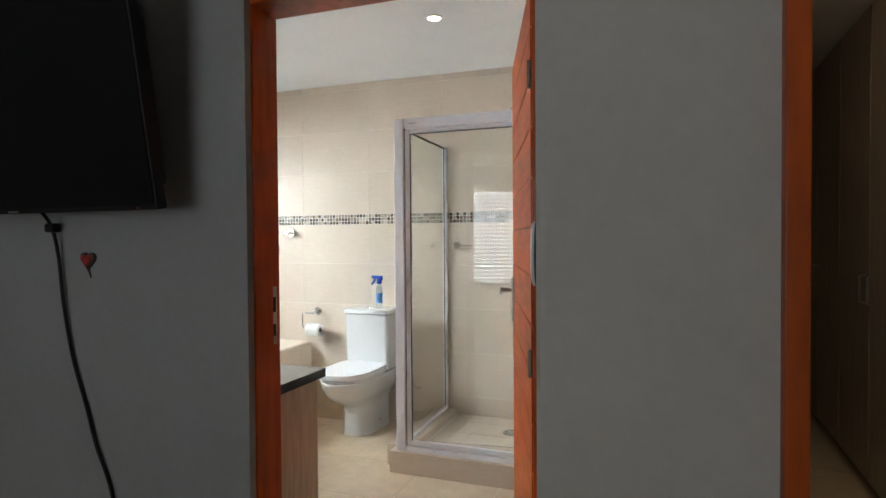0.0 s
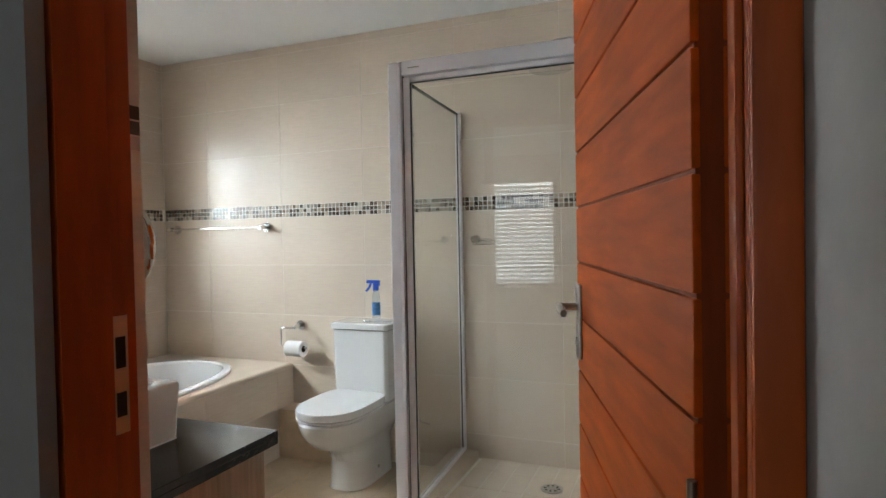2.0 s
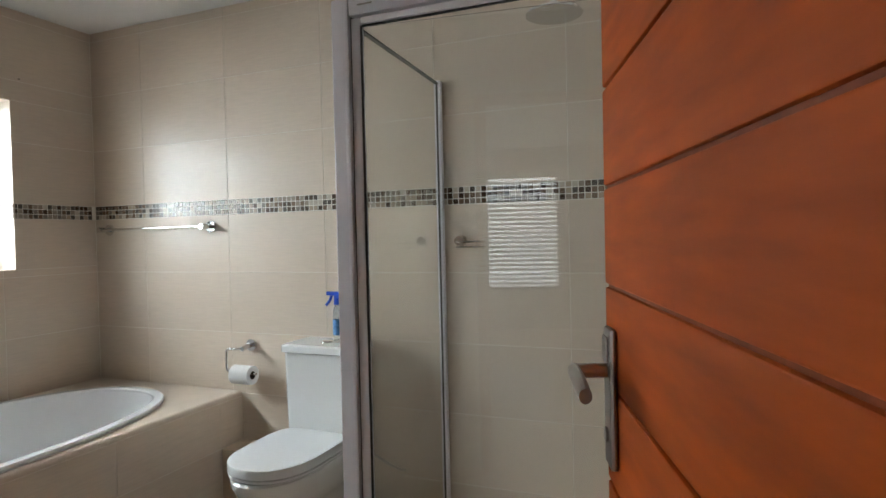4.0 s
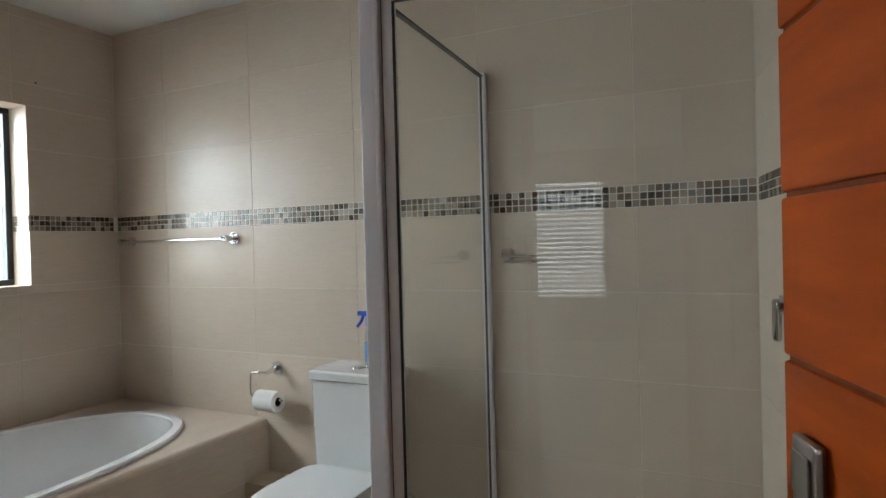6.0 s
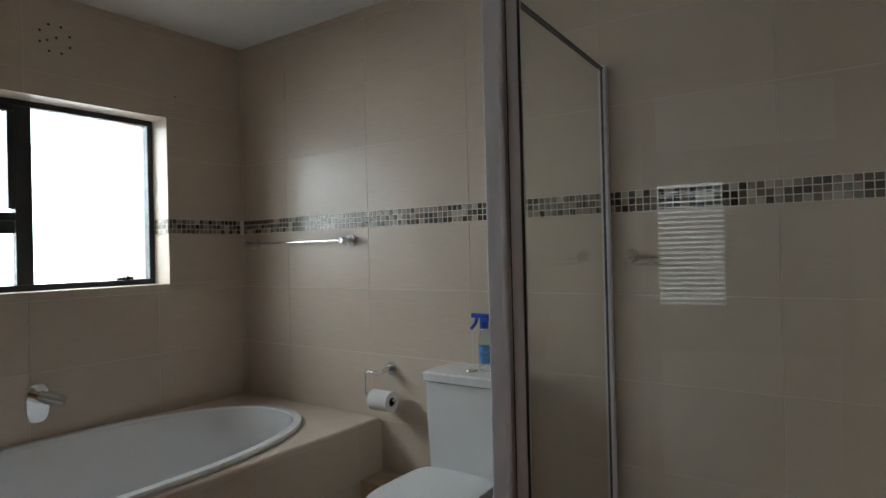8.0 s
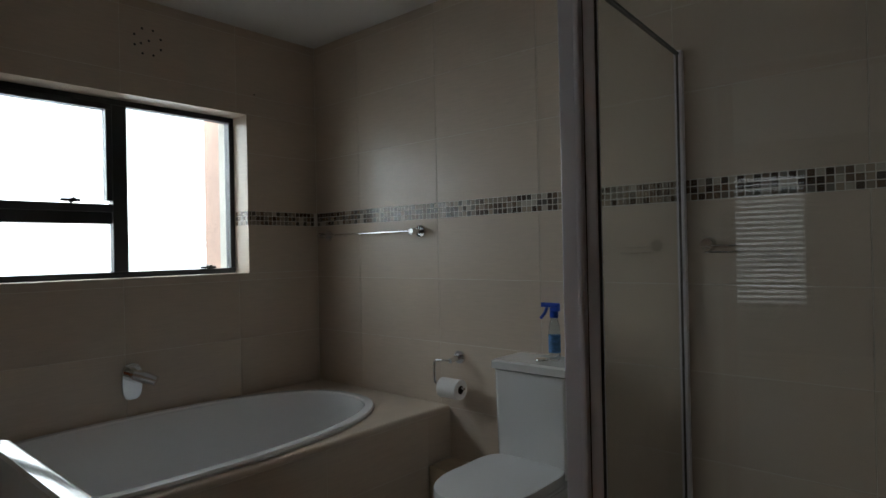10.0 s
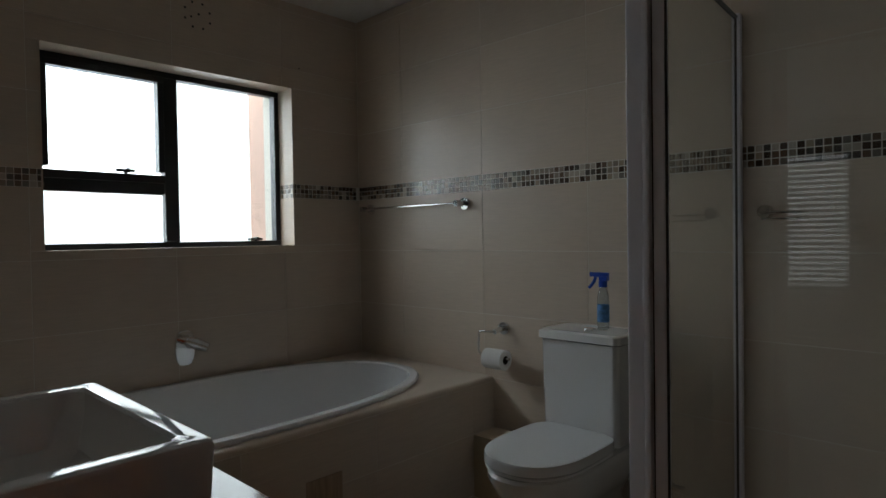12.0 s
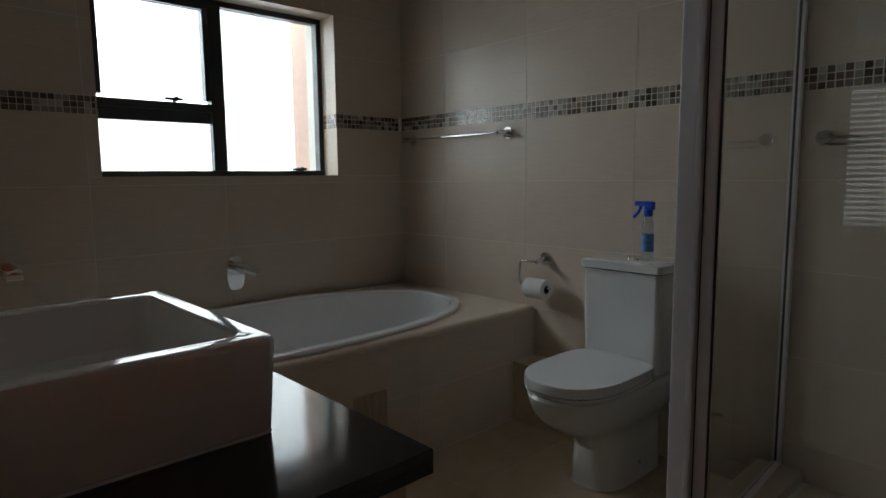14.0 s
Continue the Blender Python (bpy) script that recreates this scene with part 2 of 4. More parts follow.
structure("wall_passage_end", bx(0.3, 2.6, 6.05, 6.2, -0.006, H), PLASTER, "plain painted end wall of the passage", "wall")
structure("wall_passage_side", bx(0.36, 0.5, 3.8, 6.05, -0.006, H), PLASTER, "plain painted side wall of the passage", "wall")
structure("wall_passage_back", bx(1.98, 2.1, 0.97, 6.05, -0.006, H), PLASTER, "plain painted wall behind the passage cupboards", "wall")
bm = bmesh.new()
BX0, BX1, BZ0, BZ1, BY = -1.9, -0.1, 0.57, 2.1, -3.5
box(bm, -3.4, BX0, BY - 0.15, BY, -0.006, H)
box(bm, BX1, 2.6, BY - 0.15, BY, -0.006, H)
box(bm, BX0, BX1, BY - 0.15, BY, -0.006, BZ0)
box(bm, BX0, BX1, BY - 0.15, BY, BZ1, H)
structure("wall_bedroom", bm, PLASTER, "grey painted bedroom wall with a window", "wall")
structure("wall_bedroom_west", bx(-3.4, -3.25, BY, 1.237, -0.006, H), PLASTER, "grey painted bedroom side wall", "wall")
structure("wall_bedroom_east", bx(2.45, 2.6, BY, 0.82, -0.006, H), PLASTER, "grey painted bedroom side wall", "wall")
structure("backdrop", bx(-5.6, -5.55, -0.5, 6.5, 0.9, 7.0), GLOW, "bright overexposed daylight outside the window", "sky")
structure("backdrop_bedroom", bx(-3.5, 1.4, -4.9, -4.85, -0.5, 3.5), GLOW_SOFT, "bright daylight outside the bedroom window", "sky")


# bathroom window
win = tagged(new("window_1"), "black aluminium window with one opening light", "window", kind="structure")
FX0, FX1 = -3.22, -3.17
bm = bmesh.new()
for a in ((W0, W1, V0, V0 + 0.028), (W0, W1, V1 - 0.028, V1), (W0, W0 + 0.028, V0 + 0.028, V1 - 0.028), (W1 - 0.028, W1, V0 + 0.028, V1 - 0.028)):
    box(bm, FX0, FX1, *a, bevel=0.003)
part("window_frame", bm, ALU, win, "black aluminium frame")
part("mullion", bx(FX0, FX1 + 0.004, 2.578, 2.642, V0 + 0.028, V1 - 0.028, bevel=0.004), ALU, win)
part("transom", bx(FX0, FX1 + 0.003, W0 + 0.028, 2.575, 1.458, 1.51, bevel=0.004), ALU, win)
sash = bmesh.new()
for a in ((W0 + 0.028, 2.575, 1.51, 1.545), (W0 + 0.028, 2.575, V1 - 0.055, V1 - 0.028), (W0 + 0.028, W0 + 0.05, 1.56, V1 - 0.055), (2.55, 2.575, 1.56, V1 - 0.055)):
    box(sash, FX0 + 0.01, FX1 + 0.012, *a, bevel=0.003)
part("sash", sash, ALU, win)
for a in ((W0 + 0.05, 2.55, 1.56, V1 - 0.055), (W0 + 0.028, 2.575, V0 + 0.028, 1.458), (2.635, W1 - 0.028, V0 + 0.028, V1 - 0.028)):
    g = part("pane", bx(FX0 + 0.02, FX0 + 0.026, *a), GLASS, win)
    g.visible_shadow = False
for y, z in ((2.41, 1.55), (3.02, V0 + 0.03)):
    bm = bx(FX1 + 0.012, FX1 + 0.03, y - 0.045, y + 0.03, z, z + 0.012, bevel=0.003)
    rod(bm, (FX1 + 0.0, y, z + 0.006), (FX1 + 0.035, y, z + 0.006), 0.011)
    part("latch", bm, ALU, win)
sill = bmesh.new()
for a in ((FX1, WX - 0.0, W0, W1, V0 - 0.004, V0 + 0.002), (FX1, WX, W0, W1, V1 - 0.002, V1 + 0.004), (FX1, WX, W0 - 0.004, W0 + 0.002, V0, V1), (FX1, WX, W1 - 0.002, W1 + 0.004, V0, V1)):
    box(sill, *a)
part("window_sill", sill, TILE, win, "cream tiled window reveal")
structure("outdoor_wall", bx(-3.5, -3.335, 3.18, 3.35, -0.2, 3.2), RENDERWALL, "pinkish rendered wall seen outside through the window", "wall")

# bedroom window with a slatted blind
bw = tagged(new("window_2"), "bedroom window with a plain frame", "window", kind="structure")
bm = bmesh.new()
for a in ((BX0, BX1, BZ0, BZ0 + 0.04), (BX0, BX1, BZ1 - 0.04, BZ1), (BX0, BX0 + 0.04, BZ0 + 0.04, BZ1 - 0.04), (BX1 - 0.04, BX1, BZ0 + 0.04, BZ1 - 0.04)):
    box(bm, a[0], a[1], BY - 0.14, BY - 0.1, a[2], a[3])
part("window_frame", bm, ALU, bw)
blind = thing("slatted_blind", "pale grey horizontal slatted blind hanging in the bedroom window", "blind", (BX0 + BX1) / 2, BY - 0.03, BZ1)
part("head_rail", bx(BX0 + 0.01, BX1 - 0.01, BY - 0.065, BY - 0.005, BZ1 - 0.045, BZ1, bevel=0.003), BLINDS, blind)
part("bottom_rail", bx(BX0 + 0.012, BX1 - 0.012, BY - 0.045, BY - 0.02, BZ0 + 0.005, BZ0 + 0.02, bevel=0.003), BLINDS, blind)
slat = data(bx(-(BX1 - BX0) / 2 + 0.012, (BX1 - BX0) / 2 - 0.012, -0.025, 0.025, -0.0008, 0.0008), BLINDS)
z = BZ0 + 0.045
while z < BZ1 - 0.06:
    o = new("slat", slat)
    o.parent = blind
    o.matrix_parent_inverse = blind.matrix_basis.inverted()
    o.matrix_basis = pose((BX0 + BX1) / 2, BY - 0.033, z, 36)
    z += 0.06

# air vent holes and a screw hole in the window wall
vent = thing("air_vent", "ring of drilled air vent holes in the tiled wall", "vent", WX, 2.69, 2.27)
holes = [(0.005, 0.006), (-0.03, -0.012)] + [(0.062 * math.cos(2 * math.pi * i / 8 + 0.4), 0.06 * math.sin(2 * math.pi * i / 8 + 0.4)) for i in range(8)]
for a, b in holes:
    part("vent_hole", rod(bmesh.new(), (WX - 0.01, 2.69 + a, 2.27 + b), (WX + 0.0012, 2.69 + a, 2.27 + b), 0.0055, n=10), SEAL, vent)
part("screw_hole", rod(bmesh.new(), (WX - 0.01, 3.22, 2.13), (WX + 0.0012, 3.22, 2.13), 0.004, n=10), SEAL, wall_west)

# ---- bathroom door and frame ----
df = tagged(new("door_frame"), "orange-brown stained hardwood door frame", "door frame", kind="structure")


def jamb(x, s, name):
    bm = bmesh.new()
    box(bm, x - s * 0.035, x, 1.264 if s > 0 else 1.238, 1.395, FL - 0.012, JT, bevel=0.003)
    j = part(name, bm, WOOD, df)
    part("door_stop", bx(x, x + s * (0.014 if s > 0 else 0.007), 1.268, 1.345, FL - 0.012, JT, bevel=0.002), WOOD, j)
    return j


jl = jamb(-0.7, 1, "left_jamb")
jr = jamb(0.101, -1, "right_jamb")
part("head", bx(-0.74, 0.134, 1.264, 1.395, JT, JT + 0.045, bevel=0.003), WOOD, df)
part("bead", bx(0.102, 0.1365, 1.229, 1.2378, FL - 0.012, JT + 0.045, bevel=0.004), WOOD, jr)
sp = part("strike_plate", bx(-0.7005, -0.6985, 1.352, 1.378, 1.04, 1.21, bevel=0.0005), STEEL, jl, "worn nickel strike plate")
for z0, z1 in ((1.065, 1.1), (1.135, 1.18)):
    part("strike_hole", bx(-0.701, -0.6978, 1.357, 1.373, z0, z1), BLACK, sp)
part("tiled_reveal", bx(-0.758, -0.742, 1.397, SD, FL - 0.012, JT, bevel=0.001), TILE, wall_south)

door = thing("door_1", "open orange-stained wooden door with horizontal grooves", "door", 0.063, 1.392, FL)
door.matrix_basis = pose(0.063, 1.392, FL, 0, 0, 17.4)
door["kind"] = "structure"


def dpart(name, bm, material, label="", parent=None, smooth=True):
    o = new(name, data(bm, material, smooth))
    o.parent = parent or door
    return tagged(o, label)


L, T, DH = 0.812, 0.042, JT - FL - 0.005
# the room face of the leaf looks towards -x; the leaf runs along +y from its hinges
core = dpart("leaf", bx(0.0045, T - 0.0045, 0.001, L - 0.001, 0.008, DH - 0.001), GROOVE, "door edge and grooves in a darker tone of the stained wood")
edges = [1.276 + 0.126 * k for k in range(-12, 6)]
edges = [0.008] + [e for e in edges if 0.05 < e < DH - 0.05] + [DH]
for a, b in zip(edges, edges[1:]):
    dpart("plank", bx(0, 0.01, 0, L, a + 0.0022, b - 0.0022, bevel=0.0028), WOODH)
    dpart("plank", bx(T - 0.01, T, 0, L, a + 0.0022, b - 0.0022, bevel=0.0028), WOODH)
PZ = 1.018


def handle(side):
    x = -0.001 if side < 0 else T + 0.001
    pl = dpart("back_plate", bx(x - (0.009 if side < 0 else 0), x + (0 if side < 0 else 0.009), L - 0.075, L - 0.035, PZ - 0.085, PZ + 0.085, bevel=0.004), STEEL, "brushed nickel back plate")
    bm = rod(bmesh.new(), (x + side * 0.008, L - 0.055, PZ + 0.033), (x + side * 0.05, L - 0.055, PZ + 0.033), 0.009)
    dpart("spindle", bm, STEEL, "", pl)
    bm = loft(bmesh.new(), [[(x + side * (0.048 + 0.007 * math.cos(t) + 0.004 * u), L - 0.05 - 0.125 * u, PZ + 0.033 + (0.008 + 0.006 * math.sin(u * 3.1)) * math.sin(t)) for t in [2 * math.pi * i / 12 for i in range(12)]] for u in [i / 8 for i in range(9)]])
    dpart("lever", bm, STEEL, "", pl)
    dpart("key_rose", rod(bmesh.new(), (x + side * 0.008, L - 0.055, PZ - 0.045), (x + side * 0.012, L - 0.055, PZ - 0.045), 0.009), STEEL, "", pl)
    dpart("raised_panel", bx(x + side * 0.009, x + side * 0.0115, L - 0.068, L - 0.042, PZ + 0.045, PZ + 0.075, bevel=0.001), STEEL, "", pl)


handle(-1)
handle(1)
for z in (0.2, 0.93, 1.66):
    dpart("hinge", rod(bmesh.new(), (-0.004, -0.004, z - 0.035), (-0.004, -0.004, z + 0.035), 0.005), DARKSTEEL, "nickel hinge")

# ---- passage: second frame and cupboards ----
pf = tagged(new("passage_door_frame"), "orange-brown stained frame of the passage opening", "door frame", kind="structure")
part("left_jamb", bx(0.537, 0.568, 0.79, 0.9, FL - 0.012, 2.03, bevel=0.003), WOOD, pf)
part("right_jamb", bx(1.455, 1.5, 0.805, 0.9, FL - 0.012, 2.03, bevel=0.003), WOOD, pf)
part("head", bx(0.537, 1.5, 0.805, 0.9, 2.03, 2.075, bevel=0.003), WOOD, pf)
structure("wall_over_passage", bx(0.5, 1.5, 0.82, 0.97, 2.075, H), PLASTER, "painted wall over the passage opening", "wall")


def cupboard(y0, y1):
    c = thing("built_in_cupboard", "tall dark brown built-in cupboard along the passage", "cupboard", 1.580, (y0 + y1) / 2, FL - 0.012, "passage cupboards")
    part("carcass", bx(1.290, 1.96, y0 + 0.002, y1 - 0.002, FL + 0.078, H - 0.016), WENGE, c)
    part("plinth", bx(1.330, 1.94, y0 + 0.002, y1 - 0.002, FL - 0.012, FL + 0.078), WENGE, c)
    m = (y0 + y1) / 2
    for a, b, hy in ((y0 + 0.004, m - 0.006, m - 0.06), (m + 0.006, y1 - 0.004, m + 0.06)):
        d = part("cupboard_door", bx(1.266, 1.287, a, b, FL + 0.088, H - 0.03, bevel=0.002), WENGE, c)
        part("handle", tube(bmesh.new(), [(1.266, hy, 1.02), (1.240, hy, 1.03), (1.240, hy, 1.15), (1.266, hy, 1.16)], 0.005), STEEL, d, "steel bar handle")


# unseen lamp added out of view, for the warm light on the cupboards
pl = thing("passage_fill_light", "unseen warm ceiling lamp added to light the passage cupboards", "ceiling light", 0.85, 2.0, H - 0.012)
part("shade", rod(bmesh.new(), (0.85, 2.0, H - 0.012), (0.85, 2.0, H - 0.062), 0.12, 0.1, 28), PASSAGE_FILL, pl)
for k in range(4):
    cupboard(1.6 + 1.1 * k, 2.7 + 1.1 * k)

# ---- bedroom things ----
tv = thing("television", "large black flat television tilted down on a wall bracket", "television", -1.4, 1.15, 1.45)
tv.matrix_basis = pose(-1.4, 1.10, 1.43, 9, 0, 0)


def tpart(name, bm, material, label="", smooth=True):
    o = new(name, data(bm, material, smooth))
    o.parent = tv
    return tagged(o, label)


tpart("casing", bx(-0.56, 0.54, -0.005, 0.03, 0, 0.66, bevel=0.004), BLACK)
tpart("rear_housing", bx(-0.42, 0.52, 0.03, 0.065, 0.06, 0.5, bevel=0.012), BLACK)
tpart("screen", bx(-0.552, 0.532, -0.0075, -0.004, 0.014, 0.652), SCREEN, "dark glossy screen")
tpart("brand_strip", bx(-0.03, 0.01, -0.0075, -0.004, 0.003, 0.008), STEEL)
tpart("standby_light", bx(0.47, 0.478, -0.0075, -0.004, 0.004, 0.008), RED, "red standby light")
tpart("bracket", bx(-0.15, 0.15, 0.065, 0.16, 0.18, 0.44, bevel=0.004), BLACK)
cable = thing("hanging_cable", "black power cable hanging down the wall", "cable", -1.35, 1.22, 1.4)
pts = curve_pts([(-1.415, 1.16, 1.46), (-1.41, 1.205, 1.40), (-1.40, 1.222, 1.3), (-1.385, 1.225, 1.15), (-1.35, 1.227, 0.98), (-1.30, 1.228, 0.84), (-1.26, 1.228, 0.72), (-1.19, 1.228, 0.54), (-1.14, 1.2, 0.2), (-1.1, 1.18, 0.012), (-1.3, 1.15, 0.008)])
part("cord", tube(bmesh.new(), pts, 0.0055), BLACK, cable)
part("plug", bx(-1.435, -1.395, 1.2, 1.232, 1.375, 1.405, bevel=0.008), BLACK, cable)
heart = thing("heart_ornament", "small red heart ornament with dark edge hung on the wall", "ornament", -1.283, 1.23, 1.28)


def heart_ring(s, y):
    out = []
    for i in range(40):
        t = 2 * math.pi * i / 40
        out.append((-1.283 + s * 16 * math.sin(t) ** 3, y, 1.29 + s * (13 * math.cos(t) - 5 * math.cos(2 * t) - 2 * math.cos(3 * t) - math.cos(4 * t))))
    return out


part("rim", loft(bmesh.new(), [heart_ring(0.0019, 1.236), heart_ring(0.0019, 1.228), heart_ring(0.0015, 1.224)]), BROWNCARD, heart)
part("heart", loft(bmesh.new(), [heart_ring(0.0014, 1.226), heart_ring(0.0013, 1.22), heart_ring(0.0008, 1.217)]), RED, heart)
part("tassel", rod(bmesh.new(), (-1.283, 1.231, 1.262), (-1.272, 1.231, 1.235), 0.004, 0.002), BROWNCARD, heart)

sw = thing("wall_thermostat", "round white wall unit with a dark sensor window", "wall unit", 0.155, 1.05, 1.315)
sw.matrix_basis = pose(0.1785, 0.95, 1.322, 0, 0, 8.2)
ringyz = lambda x, r: [(x, 0.8 * r * math.cos(2 * math.pi * i / 40), r * math.sin(2 * math.pi * i / 40)) for i in range(40)]


def upart(name, bm, material, label=""):
    o = new(name, data(bm, material, True))
    o.parent = sw
    return tagged(o, label)


# the shade on the unit's side is put into the housing's colour
upart("base", loft(bmesh.new(), [ringyz(0.004, 0.055), ringyz(-0.008, 0.057), ringyz(-0.009, 0.054)]), SHADED_SIDE, "housing with its side's shade put into a dark blue-grey")
upart("cover", loft(bmesh.new(), [ringyz(-0.0085, 0.057), ringyz(-0.012, 0.058), ringyz(-0.0145, 0.053)]), WHITEPLASTIC, "white plastic cover")
upart("sensor_window", bx(-0.019, -0.012, 0.012, 0.034, -0.022, 0.016, bevel=0.003), BLACK, "dark sensor window")

# ---- bathroom: downlight ----
dl = thing("downlight", "small round recessed downlight in the ceiling", "downlight", -0.7, 2.62, H)
cring = lambda r, z: [(-0.7 + r * math.cos(2 * math.pi * i / 32), 2.62 + r * math.sin(2 * math.pi * i / 32), z) for i in range(32)]
part("trim_ring", loft(bmesh.new(), [cring(0.034, H - 0.001), cring(0.034, H - 0.005), cring(0.043, H - 0.006), cring(0.047, H - 0.001)], False, False), CHROME, dl)
part("bulb", loft(bmesh.new(), [cring(0.034, H - 0.0015), cring(0.03, H - 0.004)]), BULB, dl)

# ---- bath ----
DX, DZ = -2.077, 0.603
surround = tagged(new("bath_surround"), "cream tiled bath surround with a softened front edge", "bath surround", kind="structure")
part("front", bx(DX - 0.08, DX - B, SY + 0.002, NY - 0.001, FL - 0.006, DZ - 0.023), GROUT, surround)
CX, CY, OA, OB = -2.565, 2.54, 0.425, 0.875
N = 96
oval = lambda z, k, p=2.4: super_ring(CX, CY, z, OA + k, OB + k, p, N)


def rect_ring(z, inset, x1):
    o = oval(0, 0)
    x0, y0, y1 = WX + 0.001, SY + 0.001, NY - 0.001
    out = []
    for px, py, _ in o:
        dx, dy = px - CX, py - CY
        s = min(((x1 - inset - CX) / dx if dx > 1e-9 else 1e9), ((x0 - CX) / dx if dx < -1e-9 else 1e9), ((y1 - CY) / dy if dy > 1e-9 else 1e9), ((y0 - CY) / dy if dy < -1e-9 else 1e9))
        out.append((CX + dx * s, CY + dy * s, z))
    return out


rings = [oval(DZ - 0.02, 0.0), oval(DZ, 0.0), rect_ring(DZ, 0.022, DX)]
deck = loft(bmesh.new(), rings, False, False)
part("deck", deck, TILE, surround, "cream tiled bath deck")
pr = [(DX - 0.022 + 0.022 * math.sin(radians(a)), DZ - 0.022 + 0.022 * math.cos(radians(a))) for a in range(0, 91, 15)]
edge = loft(bmesh.new(), [[(x, SY + 0.002, z) for x, z in pr] + [(DX - 0.03, SY + 0.002, DZ - 0.03)], [(x, NY - 0.001, z) for x, z in pr] + [(DX - 0.03, NY - 0.001, DZ - 0.03)]])
part("rounded_edge", edge, TILE, surround)
tub = thing("bathtub", "white oval acrylic bathtub set into a tiled deck", "bathtub", CX, CY, 0)
rim = [oval(DZ + 0.001, 0.03), oval(DZ + 0.010, 0.032), oval(DZ + 0.018, 0.026), oval(DZ + 0.02, 0.018), oval(DZ + 0.0185, -0.008), oval(DZ + 0.012, -0.013), oval(DZ + 0.004, -0.012)]
part("rim", loft(bmesh.new(), rim, False, False), ACRYLIC, tub)
body = [oval(DZ + 0.004, -0.012), oval(DZ - 0.08, -0.03), oval(DZ - 0.22, -0.055), oval(DZ - 0.36, -0.09), oval(DZ - 0.42, -0.13), oval(DZ - 0.44, -0.2)]
part("basin", loft(bmesh.new(), body, False, True), ACRYLIC, tub)
part("waste", rod(bmesh.new(), (CX, 1.95, DZ - 0.44), (CX, 1.95, DZ - 0.435), 0.03), CHROME, tub)
ap = thing("access_panel", "small brown access panel in the bath front", "access panel", DX, 2.66, 0.35)
part("panel", bx(DX - 0.001, DX + 0.005, 2.585, 2.735, 0.27, 0.42, bevel=0.002), OAK, ap)

mx = thing("bath_mixer", "chrome wall bath mixer with an oval plate and lever", "tap", WX, 2.60, 0.77)
oz = lambda x, k: [(x, 2.595 + (0.044 + k) * math.copysign(abs(math.cos(t)) ** 0.7, math.cos(t)), 0.765 + (0.08 + k) * math.copysign(abs(math.sin(t)) ** 0.7, math.sin(t))) for t in [2 * math.pi * i / 40 for i in range(40)]]
part("plate", loft(bmesh.new(), [oz(WX, 0), oz(WX + 0.006, 0), oz(WX + 0.009, -0.003)]), CHROME, mx)
part("body", rod(bmesh.new(), (WX + 0.008, 2.595, 0.79), (WX + 0.06, 2.595, 0.79), 0.024), CHROME, mx)
bm = rod(bmesh.new(), (WX + 0.05, 2.585, 0.802), (WX + 0.07, 2.615, 0.79), 0.022, 0.027, 20)
rod(bm, (WX + 0.07, 2.615, 0.79), (WX + 0.105, 2.655, 0.77), 0.027, 0.021, 20)
part("lever", bm, CHROME, mx)
spt = thing("bath_spout", "chrome bath spout on the tiled wall", "tap", WX, 1.72, 0.87)
part("rose", rod(bmesh.new(), (WX, 1.735, 0.87), (WX + 0.012, 1.735, 0.87), 0.034), CHROME, spt)
part("spout", bx(WX + 0.008, WX + 0.15, 1.708, 1.762, 0.852, 0.886, bevel=0.005), CHROME, spt)

# ---- toilet ----
toilet = thing("toilet", "white close-coupled ceramic toilet with the lid down", "toilet", -1.515, 3.3, FL)
TX, TC = -1.5, -1.515


def dring(z, w, y0, y1, p=2.5, n=48, back=0.0):
    """A D outline: rounded towards -y, squarer at y1."""
    out = []
    yc = y0 + (y1 - y0) * 0.5
    for i in range(n):
        t = 2 * math.pi * i / n
        c, s = math.cos(t), math.sin(t)
        q = p if s < 0 else 6
        out.append((TX + w * math.copysign(abs(c) ** (2 / q), c), (yc + (y1 - yc) * abs(s) ** (2 / q)) if s >= 0 else yc - (yc - y0) * abs(s) ** (2 / q), z))
    return out


pan = [dring(FL, 0.108, 3.165, 3.55, 3), dring(FL + 0.02, 0.105, 3.17, 3.55, 3), dring(0.24, 0.1, 3.175, 3.55, 3), dring(0.30, 0.108, 3.13, 3.55, 2.6), dring(0.35, 0.138, 3.01, 3.56, 2.3),
       dring(0.40, 0.162, 2.96, 3.57, 2.3), dring(0.455, 0.168, 2.927, 3.57, 2.3), dring(0.475, 0.168, 2.925, 3.57, 2.3), dring(0.483, 0.162, 2.935, 3.565, 2.3)]
part("pan", loft(bmesh.new(), pan), CERAMIC, toilet)
part("seat", loft(bmesh.new(), [dring(0.484, 0.162, 2.939, 3.38, 2.3), dring(0.49, 0.168, 2.931, 3.38, 2.3), dring(0.497, 0.165, 2.935, 3.38, 2.3)]), SEAT, toilet, "white plastic seat")
part("lid", loft(bmesh.new(), [dring(0.5, 0.165, 2.935, 3.385, 2.35), dring(0.504, 0.167, 2.927, 3.385, 2.35), dring(0.528, 0.167, 2.927, 3.385, 2.35), dring(0.535, 0.168, 2.931, 3.38, 2.35), dring(0.538, 0.158, 2.941, 3.375, 2.35)]), SEAT, toilet, "white plastic lid, closed")
cis = [round_rect(TC, 3.498, 0.46, 0.152, 0.09, 0.022), round_rect(TC, 3.494, 0.52, 0.157, 0.094, 0.022), round_rect(TC, 3.49, 0.847, 0.161, 0.098, 0.022)]
part("cistern", loft(bmesh.new(), cis), CERAMIC, toilet)
